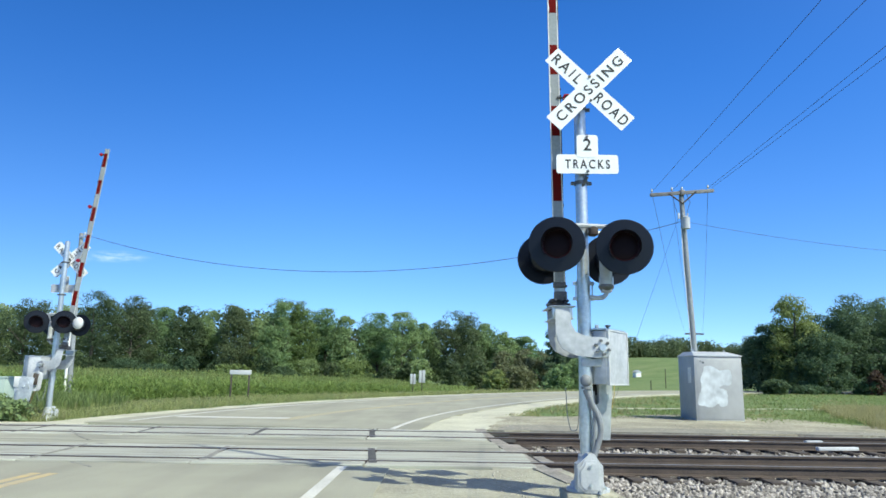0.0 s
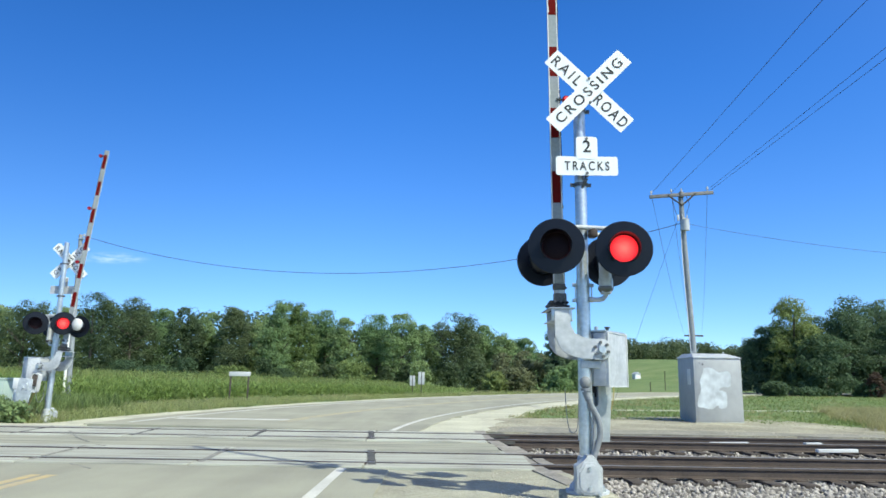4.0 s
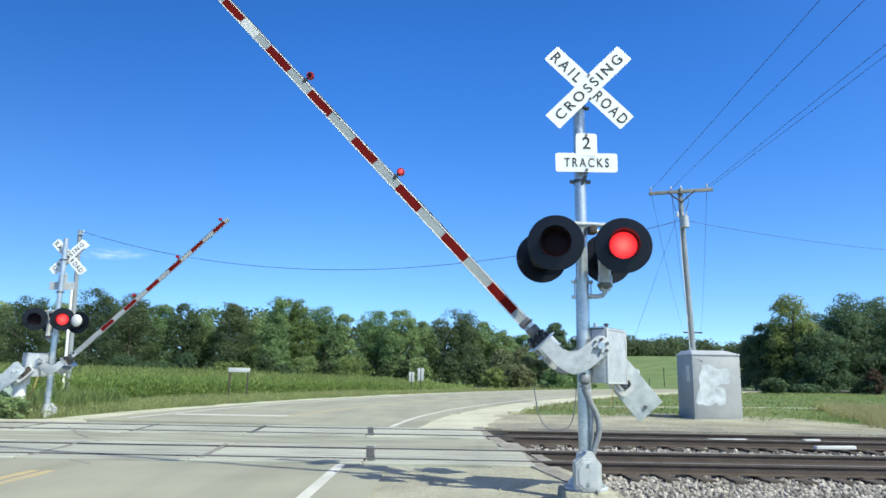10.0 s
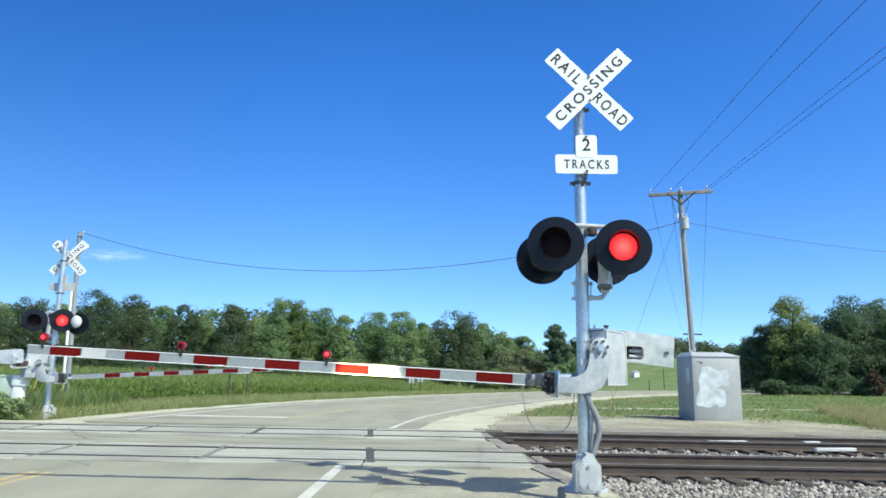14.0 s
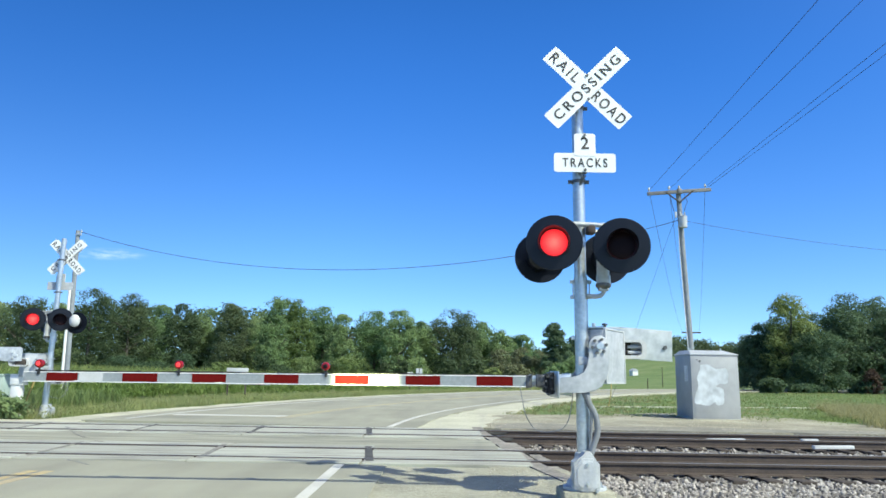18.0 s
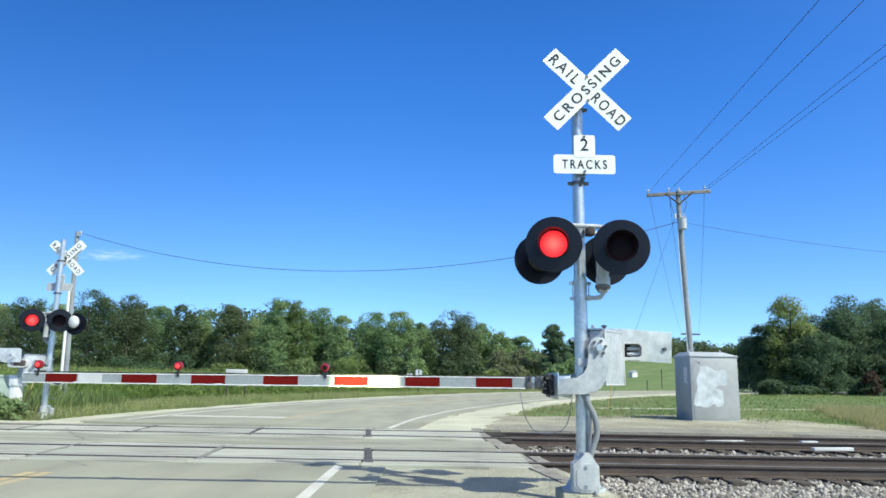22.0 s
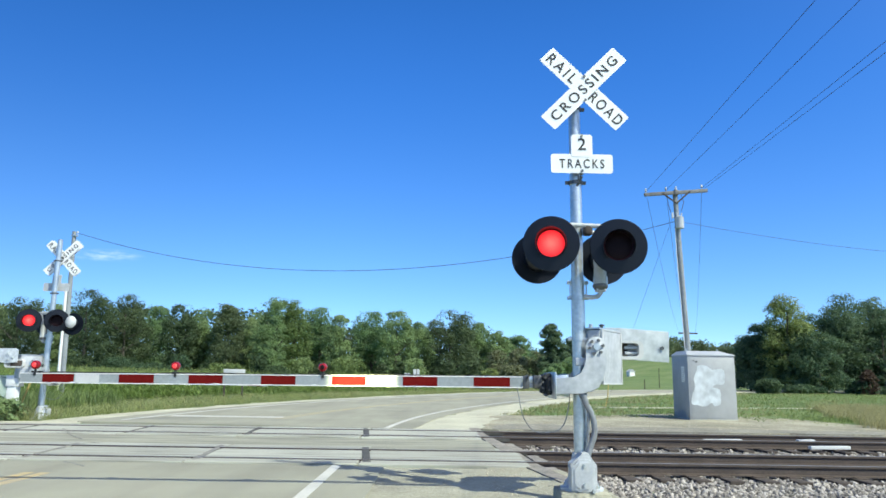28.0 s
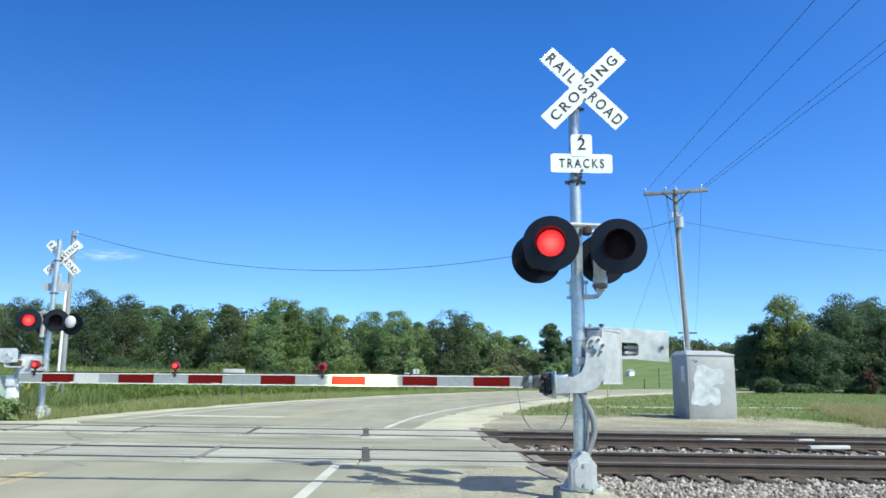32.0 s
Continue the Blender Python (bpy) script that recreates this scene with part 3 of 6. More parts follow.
def scatter_stones(name, n, region, zfun, size, seed, label, material=None):
    """Loose angular stones lying on a surface, as one mass."""
    rng = np.random.default_rng(seed)
    base = np.array([(1, 0, 0), (-1, 0, 0), (0, 1, 0), (0, -1, 0), (0, 0, 1), (0, 0, -1)], float)
    faces = np.array([(0, 2, 4), (2, 1, 4), (1, 3, 4), (3, 0, 4), (2, 0, 5), (1, 2, 5), (3, 1, 5), (0, 3, 5)])
    x0, x1, y0, y1 = region
    u = rng.random(n) ** 1.5
    x = x0 + (x1 - x0) * u
    y = rng.uniform(y0, y1, n)
    z = zfun(x, y)
    s = rng.uniform(size[0], size[1], n)
    v = base[None] * (s[:, None] * rng.uniform(0.55, 1.3, (n, 3)))[:, None, :] + rng.normal(0, 0.15, (n, 6, 3)) * s[:, None, None]
    ang = rng.uniform(0, math.tau, n)
    til = rng.uniform(-0.9, 0.9, n)
    ca, sa, ct, st = np.cos(ang), np.sin(ang), np.cos(til), np.sin(til)
    vx, vy, vz = v[..., 0], v[..., 1], v[..., 2]
    vy, vz = vy * ct[:, None] - vz * st[:, None], vy * st[:, None] + vz * ct[:, None]
    vx, vy = vx * ca[:, None] - vy * sa[:, None], vx * sa[:, None] + vy * ca[:, None]
    v = np.stack([vx + x[:, None], vy + y[:, None], vz + z[:, None] + s[:, None] * 0.3], -1)
    f = faces[None] + (np.arange(n) * 6)[:, None, None]
    me = raw_mesh(name, v.reshape(-1, 3), f.reshape(-1, 3), material or STONE)
    solid(name, me, None, label, "gravel", kind="stuff")


def ballast_height(x, y):
    edge = smoothstep(7.0, 8.6, y) * smoothstep(19.0, 18.0, y)
    return -0.42 + edge * 0.19 - smoothstep(0.8, 0.1, np.abs(y - 14.3)) * 0.06


def build_crossing(cy, joint, pitch, filler, label):
    t = thing("crossing_surface", pose(0, cy, 0), label, "crossing", "crossing surfaces", "structure")
    bm = bmesh.new()
    box(bm, (0, 0, 0), (pitch - 0.035, 1.22, 0.2), bevel=0.012)
    gauge = finish("panel", bm, CONCRETE, False)
    bm = bmesh.new()
    box(bm, (0, 0, 0), (pitch - 0.035, 0.46, 0.2), bevel=0.012)
    field = finish("panel", bm, CONCRETE, False)
    rng = random.Random(int(cy * 7))
    for k in range(5):
        x = joint + pitch / 2 - k * pitch
        part("panel", gauge, None, t, "", pose(x, 0, -0.103 + rng.uniform(-0.003, 0.003)))
        for s in (-1, 1):
            part("panel", field, None, t, "", pose(x, s * (0.7525 + 0.09 + 0.23), -0.103 + rng.uniform(-0.004, 0.003)))
    for k in range(5):
        bm = bmesh.new()
        wide = (0.13, 0.09, 0.06, 0.05, 0.05)[k]
        for y0, y1 in ((-1.06, -0.82), (-0.67, 0.67), (0.82, 1.06)):
            box(bm, (0, (y0 + y1) / 2, -0.05), (wide, y1 - y0, 0.108))
        part("joint_filler", bm, filler if k else JOINT, t, "dark filler in the joint between panels", pose(joint - k * pitch, 0, 0, 0, 0, 6.5), smooth=False)
    bm = bmesh.new()
    for s in (-1, 1):
        for o in (-1, 1):
            box(bm, (-5.1, s * 0.7525 + o * 0.064, -0.06), (13.4, 0.038, 0.06))
    part("flangeway", bm, FLANGE, t, "black flangeway strips beside the rails", smooth=False)


build_ground()
build_track(NEAR_TRACK, "rusty railway track on timber ties nearer the road signal")
build_track(FAR_TRACK, "second rusty railway track on timber ties")
build_ballast()
strip("road", CENTRE_LINE, -4.6, 4.35, 0.0, 0.2, ASPHALT, "pale worn asphalt road before the railway crossing", "road", (-70, 10.75))
strip("road", CENTRE_LINE, -6.3, 6.2, -0.006, 0.2, BETWEEN, "pale worn asphalt between the two tracks", "road", (13.0, 15.6))
strip("road", CENTRE_LINE, -4.6, 4.35, 0.0, 0.2, ASPHALT, "pale worn asphalt road curving away beyond the crossing", "road", (17.5, 400), 0.03)
strip("road_shoulder", CENTRE_LINE, 4.2, 6.0, -0.022, 0.2, GRAVEL, "pale gravel shoulder of the road", "shoulder", (17.5, 400), 0.18)
strip("road_shoulder", CENTRE_LINE, -5.7, -4.4, -0.022, 0.2, GRAVEL, "pale gravel shoulder along the verge", "shoulder", (17.5, 400), 0.12)
strip("road_shoulder", CENTRE_LINE, 4.2, 7.2, -0.02, 0.2, DUST, "pale dusty gravel shoulder beside the road", "shoulder", (-70, 10.75), 0.15)
strip("road_shoulder", CENTRE_LINE, -7.2, -4.4, -0.022, 0.2, GRAVEL, "pale gravel shoulder of the opposite lane", "shoulder", (-70, 18.5), 0.15)
HEADER = spline([(1.90, 8.6), (1.72, 9.5), (1.46, 11.0), (1.30, 13.0), (1.14, 15.0), (0.98, 16.6), (0.94, 18.6)], 0.1)
strip("crossing_apron", HEADER, -0.75, -0.08, -0.026, 0.2, DUST, "pale gravel packed against the crossing panels", "gravel")
for y0, y1 in ((9.3, 11.2), (11.5, 12.7), (13.0, 15.6), (15.95, 17.1), (17.45, 18.4)):
    strip("timber_header", HEADER, -0.13, 0.13, -0.004, 0.24, TIMBER, "weathered timber header along the end of the crossing panels", "timber", (y0, y1))
for y0, y1, o in ((9.2, 11.15, 0.30), (11.55, 12.75, 0.36), (13.05, 14.9, 0.30)):
    strip("timber_header", HEADER, o - 0.10, o + 0.10, -0.05, 0.20, TIMBER, "split grey timber beside the crossing panels", "timber", (y0, y1), 0.012)
patch("gravel_lot", [(1.0, 18.3), (4, 18.5), (9, 18.5), (12.4, 18.6), (14.2, 20), (13.0, 23), (12.6, 25.3), (9, 27.5), (6, 26), (3.6, 25), (2.0, 24.6), (0.6, 22)], -0.028, LOT, "mottled grey-brown gravel lot round the metal cabinet", "gravel", 0.15, 2)
patch("dirt_strip", [(1.4, 18.35), (5, 18.4), (11, 18.45), (17, 18.6), (20, 18.9), (16, 19.5), (10.5, 19.45), (7.5, 19.9), (4.6, 19.8), (3.0, 20.7), (1.9, 20.0)], -0.024, DIRT, "trodden grey dirt along the far track", "gravel", 0.12, 9)
patch("farm_track", [(7.2, 32.2), (9, 32.6), (13, 33.5), (18, 34.7), (26, 36.5), (26.2, 37.1), (18, 35.3), (13, 34.1), (9, 33.2), (7, 32.8)], -0.03, GRAVEL, "pale worn track through the grass", "track", 0.08, 6)
for k, pts in enumerate((((-8.65, 16.3), (-7.6, 14.7), (-7.0, 13.9)), ((-6.5, 13.3), (-6.3, 13.2)), ((-5.55, 10.6), (-5.0, 10.1)))):
    line = spline(pts, 0.12)
    rk = np.random.default_rng(k)
    line = line + rk.normal(0, 0.012, line.shape)
    strip("crack_seal", line, -0.02, 0.02, 0.003 if k not in (0, 1) else 0.004, 0.004, SEAL, "dark tar sealing a crack in the pavement", "crack")
strip("edge_line", CENTRE_LINE, 3.58, 3.72, 0.004, 0.004, LINE_WHITE, "worn white painted edge line", "road marking", (-70, 10.62))
strip("edge_line", CENTRE_LINE, 3.58, 3.72, 0.004, 0.004, LINE_WHITE, "worn white edge line curving with the road", "road marking", (17.9, 400))
strip("edge_line", CENTRE_LINE, -3.9, -3.76, 0.004, 0.004, LINE_WHITE, "worn white edge line of the opposite lane", "road marking", (18.6, 400))
for o in (-0.16, 0.06):
    strip("centre_line", CENTRE_LINE, o - 0.14, o - 0.01, 0.004, 0.004, LINE_YELLOW, "faded double yellow centre line", "road marking", (-70, 10.45))
    strip("centre_line", CENTRE_LINE, o, o + 0.1, 0.004, 0.004, FAINT_YELLOW, "faded double yellow centre line beyond the tracks", "road marking", (20.5, 400))
bm = bmesh.new()
box(bm, (-6.4, 21.4, 0.003), (3.4, 0.5, 0.005))
solid("stop_line", bm, LINE_WHITE, "worn white stop line across the far lane", "road marking", kind="structure", smooth=False)
build_crossing(NEAR_TRACK, -1.22, 2.66, SEAL, "pale concrete crossing panels with dark joints")
build_crossing(FAR_TRACK, -1.68, 2.64, JOINT, "pale concrete crossing panels on the second track")

# ---- crossing signals ----
FLIP = 180.0
# times at which the flashers change over: to the left lamp, to the right lamp
TO_RIGHT = [1.85, 2.55, 3.70, 4.90, 6.15, 7.35, 8.60, 9.85, 11.10, 12.35, 13.55, 14.80, 16.00, 17.25, 18.50, 19.75, 20.95, 22.20, 23.45, 24.70, 25.90, 27.15, 28.35, 29.65, 30.85]
TO_LEFT = [2.15, 2.95, 4.20, 5.40, 6.65, 7.95, 9.15, 10.35, 11.60, 12.85, 14.05, 15.30, 16.55, 17.75, 19.05, 20.25, 21.55, 22.75, 23.95, 25.20, 26.45, 27.70, 28.95, 30.15, 31.35]
leds_left, leds_right, leds_steady, arms, cables = [], [], [], [], []


def led_disc(r, lit, thick=0.02):
    """A disc lit on the side facing -y and dark on the other."""
    bm = bmesh.new()
    m = pose(0, 0, 0, 90)
    lathe(bm, [(0.001, thick * 0.9), (r * 0.5, thick * 0.8), (r * 0.85, thick * 0.6), (r, thick * 0.3), (r, -thick * 0.3), (r * 0.85, -thick * 0.6), (r * 0.5, -thick * 0.8), (0.001, -thick * 0.9)], m, 32)
    me = finish("led_disc", bm, lit)
    me.materials.append(UNLIT)
    for p in me.polygons:
        p.material_index = 0 if p.center.y < -thick * 0.2 else 1
    return me


def build_lamp(parent, x, y, z, turn, bucket):
    """A 12-inch flasher in a black background disc with its hood."""
    bm = bmesh.new()
    lathe(bm, [(0.001, -0.26), (0.07, -0.255), (0.13, -0.22), (0.165, -0.15), (0.17, -0.02), (0.17, 0.0), (0.158, 0.0), (0.156, -0.15), (0.001, -0.2)], pose(0, 0, 0, 90), 36)
    lamp = part("lamp", bm, BLACK, parent, "black lamp housing of a flasher", pose(x, y, z, 0, 0, turn))
    bm = bmesh.new()
    lathe(bm, [(0.168, -0.004), (0.312, -0.012), (0.318, -0.002), (0.312, 0.004), (0.168, 0.010)], pose(0, 0, 0, 90), 56, True)
    part("background", bm, BLACK, lamp, "round black background disc")
    bm = bmesh.new()
    seg = 40
    rows = []
    for k in range(seg + 1):
        a = radians(-50 + 280 * k / seg)
        depth = 0.05 + 0.17 * (0.5 + 0.5 * math.sin(a)) ** 0.8
        ring = []
        for r, d in ((0.166, 0.0), (0.172, depth), (0.176, depth), (0.170, 0.0)):
            ring.append(bm.verts.new((r * math.cos(a), -d, r * math.sin(a) - d * 0.08)))
        rows.append(ring)
    for a, b in zip(rows, rows[1:]):
        for k in range(4):
            bm.faces.new((a[k], b[k], b[(k + 1) % 4], a[(k + 1) % 4]))
    bm.faces.new(rows[0])
    bm.faces.new(list(reversed(rows[-1])))
    part("hood", bm, BLACK, lamp, "black visor hood")
    led = part("led_disc", LED_BIG, None, lamp, "red lens with many small light points")
    bucket.append((led, (0, -0.01, 0)))


LED_BIG = led_disc(0.153, LIT)
LED_SMALL = led_disc(0.027, LIT_SMALL, 0.014)
ARM_Y = 0.219


def crossbuck(parent, x, y, z, turn=0):
    """Two white blades crossed at right angles, lettered."""
    bm = bmesh.new()
    rod(bm, (0, 0.01, 0), (0, 0.10, 0), 0.035)
    root = part("crossbuck", bm, BOLT, parent, "white crossed warning blades", pose(x, y, z, 0, 0, turn))
    for name, ang, yy, texts in (("blade", 44.5, 0.0, (("RAIL", -0.365, 0.44), ("ROAD", 0.365, 0.485))), ("blade", -45.5, -0.014, (("CROSSING", 0.0, 1.10),))):
        bm = bmesh.new()
        plate(bm, rounded(-0.635, 0.635, -0.118, 0.118, 0.012, 2), yy - 0.004, yy)
        part(name, bm, SIGN_WHITE, root, "white reflective blade", pose(0, 0, 0, 0, ang, 0), smooth=False)
        for text, off, width in texts:
            me = words(text, 0.172 if len(text) > 4 else 0.19, LETTER, width=width)
            m = pose(0, yy - 0.0065, 0, 0, ang, 0) @ Matrix.Translation((off, 0, 0))
            part("lettering", me, None, root, "black capital letters", m, smooth=False)
    for bx, bz in ((0.0, 0.15), (0.01, -0.155)):
        bm = bmesh.new()
        rod(bm, (bx, -0.016, bz), (bx, -0.034, bz), 0.017, seg=6)
        part("bolt", bm, BOLT, root, "dark bolt head")
    return root


def build_gate(parent, reds, tip, lights, pivot, far):
    """The gate arm with bracket, counterweight and lights; it turns about its own y axis."""
    k = 1 / 151.0
    outline = [(-17, 0), (-18, 22), (-21, 34), (-27, 45), (-40, 52), (-72, 54), (-72, 80), (-28, 79), (-10, 76), (3, 68), (11, 54), (15, 38), (17, 12)]
    outline = [(x * k, -y * k) for x, y in outline] + [(0.118 * math.cos(radians(a)), 0.118 * math.sin(radians(a))) for a in range(0, 181, 20)]
    bm = bmesh.new()
    plate(bm, outline, -0.15, -0.135, bevel=0.004)
    arm = part("gate_arm", bm, CASTING, parent, "curved galvanised arm bracket", pivot)
    mid = Matrix.Translation((0, ARM_Y, 0))
    bm = bmesh.new()
    plate(bm, outline, 0.44, 0.455, bevel=0.004)
    part("back_plate", bm, CASTING, arm, "rear arm bracket plate")
    for a in range(6):
        bm = bmesh.new()
        c = (0.078 * math.cos(radians(60 * a + 10)), 0.078 * math.sin(radians(60 * a + 10)))
        rod(bm, (c[0], 0.455, c[1]), (c[0], 0.48, c[1]), 0.019, seg=6)
        part("bolt", bm, BOLT, arm)
    for a in range(6):
        bm = bmesh.new()
        c = (0.078 * math.cos(radians(60 * a + 10)), 0.078 * math.sin(radians(60 * a + 10)))
        rod(bm, (c[0], -0.15, c[1]), (c[0], -0.175, c[1]), 0.019, seg=6)
        part("bolt", bm, BOLT, arm)
    bm = bmesh.new()
    rod(bm, (0, -0.19, 0), (0, 0.47, 0), 0.04)
    part("shaft", bm, GALV, arm)
    bm = bmesh.new()
    box(bm, (-0.40, -0.10, -0.437), (0.16, 0.07, 0.23), bevel=0.006)
    box(bm, (-0.47, 0.15, -0.437), (0.012, 0.64, 0.30), bevel=0.003)
    box(bm, (-0.33, 0.15, -0.437), (0.010, 0.57, 0.26), bevel=0.003)
    part("channel", bm, GALV, arm, "steel channel between the bracket plates")
    bm = bmesh.new()
    box(bm, (-0.505, 0, -0.425), (0.06, 0.18, 0.25), bevel=0.010)
    for zz in (-0.52, -0.33):
        rod(bm, (-0.56, -0.11, zz), (-0.56, 0.11, zz), 0.018, seg=8)
        rod(bm, (-0.47, -0.12, zz), (-0.47, 0.12, zz), 0.018, seg=8)
    clamp = part("clamp", bm, RUBBER, arm, "black breakaway arm clamp", mid)
    bm = bmesh.new()
    box(bm, (-0.56, 0.02, -0.43), (0.07, 0.12, 0.19), bevel=0.010)
    part("clamp_block", bm, RUBBER, clamp)
    for zz, yy, hh in ((-0.375, 0.0, 0.075), (-0.437, 0.015, 0.06)):
        bm = bmesh.new()
        box(bm, (-0.69, yy, zz), (0.22, 0.04, hh), bevel=0.006)
        part("clamp_bar", bm, GALV if hh > 0.07 else CASTING, clamp, "steel breakaway strap")
    bm = bmesh.new()
    box(bm, (-0.63, -0.01, -0.40), (0.10, 0.10, 0.15), bevel=0.012)
    box(bm, (-0.76, 0.0, -0.405), (0.07, 0.062, 0.15), bevel=0.008)
    part("clamp_head", bm, BOLT, clamp, "dark steel clamp head")
    for xx, zz in ((-0.52, -0.31), (-0.545, -0.345), (-0.53, -0.55), (-0.62, -0.345), (-0.74, -0.34)):
        bm = bmesh.new()
        rod(bm, (xx, -0.09, zz), (xx, 0.09, zz), 0.016, seg=8)
        part("pin", bm, BOLT, clamp)
    for xx, zz in ((-0.50, -0.36), (-0.50, -0.49), (-0.575, -0.40), (-0.575, -0.47), (-0.66, -0.375), (-0.75, -0.375)):
        bm = bmesh.new()
        rod(bm, (xx, -0.092 if xx > -0.6 else -0.02, zz), (xx, -0.115 if xx > -0.6 else -0.045, zz), 0.014, seg=6)
        part("bolt", bm, BOLT, clamp)
    bm = bmesh.new()
    z0, z1 = -0.407, -0.407
    for (xa, ha), (xb, hb) in (((-0.80, 0.130), (-tip, 0.114)),):
        v = []
        for x, h, zc in ((xa, ha, z0), (xb, hb, z1)):
            for yy, zz in ((-0.022, zc - h / 2), (-0.022, zc + h / 2), (0.022, zc + h / 2), (0.022, zc - h / 2)):
                v.append(bm.verts.new((x, yy, zz)))
        for i in range(4):
            bm.faces.new((v[i], v[(i + 1) % 4], v[4 + (i + 1) % 4], v[4 + i]))
        bm.faces.new(v[:4])
        bm.faces.new(v[4:])
    part("arm_board", bm, ARM_WHITE, arm, "grey-white gate arm board", mid, smooth=False)
    bm = bmesh.new()
    for s in (-1, 1):
        plate(bm, [(-0.8, z0 + s * 0.056), (-0.8, z0 + s * 0.067), (-tip, z0 + s * 0.059), (-tip, z0 + s * 0.049)], -0.027, -0.0225)
    part("edge_strip", bm, WHITE_PAINT, arm, "pale edge strips of the arm", mid, smooth=False)

    def sheet(a, b, material, label):
        bm = bmesh.new()
        ta, tb = ((a - 0.8) / (tip - 0.8)), ((b - 0.8) / (tip - 0.8))
        ha, hb = (0.130 - 0.016 * ta) * 0.84, (0.130 - 0.016 * tb) * 0.84
        za, zb = z0 + (z1 - z0) * ta, z0 + (z1 - z0) * tb
        plate(bm, [(-a, za - ha / 2), (-a, za + ha / 2), (-b, zb + hb / 2), (-b, zb - hb / 2)], -0.0245, 0.0245)
        part("stripe", bm, material, arm, label, mid, smooth=False)

    for a, b in reds:
        sheet(a, b, ARM_RED, "dark red reflective stripe")
    if not far:
        for a, b, low, high, label in ((5.78, 6.06, -0.46, -0.36, "paler patch of replaced sheeting"), (6.03, 6.12, -0.462, -0.445, "torn white edge of sheeting"), (4.33, 4.47, -0.466, -0.450, "torn white edge of sheeting"),
                                       (2.28, 2.42, -0.468, -0.452, "torn white edge of sheeting"), (3.20, 3.30, -0.467, -0.452, "torn white edge of sheeting")):
            bm = bmesh.new()
            cut = 0.35 * (b - a)
            plate(bm, [(-a, low), (-a - cut, high), (-b + 0.2 * cut, high - 0.004), (-b, low + 0.003)] if b - a < 0.2 else [(-a, low), (-a, high), (-b, high), (-b, low)], -0.0275, -0.0255)
            part("torn_sheeting", bm, WHITE_PAINT if b - a < 0.2 else PALE, arm, label, mid, smooth=False)
    # cable on the top edge and the lights on it
    bm = bmesh.new()
    rng = random.Random(4)
    tube(bm, [(-0.6, 0.0, -0.345)] + [(-x, 0.0, -0.337 - 0.008 * (x - 0.8) / 6 + rng.uniform(-0.004, 0.008)) for x in np.linspace(0.85, lights[-1][0], 26)], 0.008, 6)
    part("cable", bm, RUBBER, arm, "black cable along the arm", mid)
    for x in np.arange(1.2, tip - 0.2, 0.52):
        bm = bmesh.new()
        x += rng.uniform(-0.1, 0.1)
        box(bm, (-x, 0, -0.336), (0.022, 0.052, 0.018), bevel=0.003)
        part("cable_clip", bm, RUBBER, arm, "", mid)
    for n, (x, bucket) in enumerate(lights):
        bm = bmesh.new()
        box(bm, (-x, -0.005, -0.335), (0.06, 0.062, 0.024), bevel=0.004)
        box(bm, (-x + 0.01, -0.030, -0.355), (0.028, 0.008, 0.05))
        rod(bm, (-x, 0, -0.33), (-x, 0, -0.28), 0.013, seg=8)
        part("light_bracket", bm, RUBBER, arm, "black light bracket", mid)
        bm = bmesh.new()
        lathe(bm, [(0.001, 0.03), (0.034, 0.034), (0.046, 0.03), (0.050, 0.02), (0.050, -0.02), (0.046, -0.03), (0.034, -0.034), (0.001, -0.03)], pose(-x, 0, -0.255, 90), 20)
        part("light_cover", bm, RED_COVER, arm, "small round red arm light", mid)
        led = part("arm_led", LED_SMALL, None, arm, "small red lens")
        bucket.append((led, (-x, ARM_Y - 0.036, -0.255)))
    # counterweight on the rear bracket plate
    bm = bmesh.new()
    if far:
        plate(bm, [(0.36, 0.02), (0.36, 0.36), (0.44, 0.40), (1.25, 0.38), (1.27, 0.04), (0.70, 0.0)], 0.585, 0.61, bevel=0.004)
        for bx, bz in ((0.50, 0.16), (0.62, 0.10), (0.62, 0.24)):
            rod(bm, (bx, 0.61, bz), (bx, 0.64, bz), 0.028, seg=6)
    else:
        plate(bm, [(-0.10, -0.10), (-0.10, 0.12), (0.30, 0.27), (0.46, 0.27), (1.085, 0.225), (1.07, -0.155), (0.76, -0.135), (0.30, -0.12)], 0.585, 0.61, bevel=0.004)
    part("counterweight", bm, WEIGHT, arm, "mottled galvanised counterweight plate")
    bm = bmesh.new()
    rod(bm, (0, 0.28, 0), (0, 0.60, 0), 0.05)
    part("rear_shaft", bm, GALV, arm)
    outer = rounded(0.20, 0.715, -0.125, 0.105, 0.075, 6)
    inner = rounded(0.225, 0.66, -0.085, 0.075, 0.05, 6)
    bm = bmesh.new()
    rings = [[bm.verts.new((x, y, z)) for x, z in loop] for loop, y in ((outer, 0.44), (outer, 0.584), (inner, 0.584), (inner, 0.44))]
    n = len(outer)
    for ra, rb in zip(rings, rings[1:] + rings[:1]):
        for i in range(n):
            bm.faces.new((ra[i], ra[(i + 1) % n], rb[(i + 1) % n], rb[i]))
    part("weight_frame", bm, PALE, arm, "pale hollow weight frame")
    for zz in (0.02, -0.045):
        bm = bmesh.new()
        rod(bm, (0.50, 0.52, zz), (0.685, 0.52, zz), 0.022, seg=10)
        part("weight_rod", bm, CASTING, arm, "steel rod in the weight frame")
    # dark filler paints the shade in the frame's hollow
    bm = bmesh.new()
    box(bm, (0.40, 0.565, -0.005), (0.30, 0.035, 0.155), bevel=0.004)
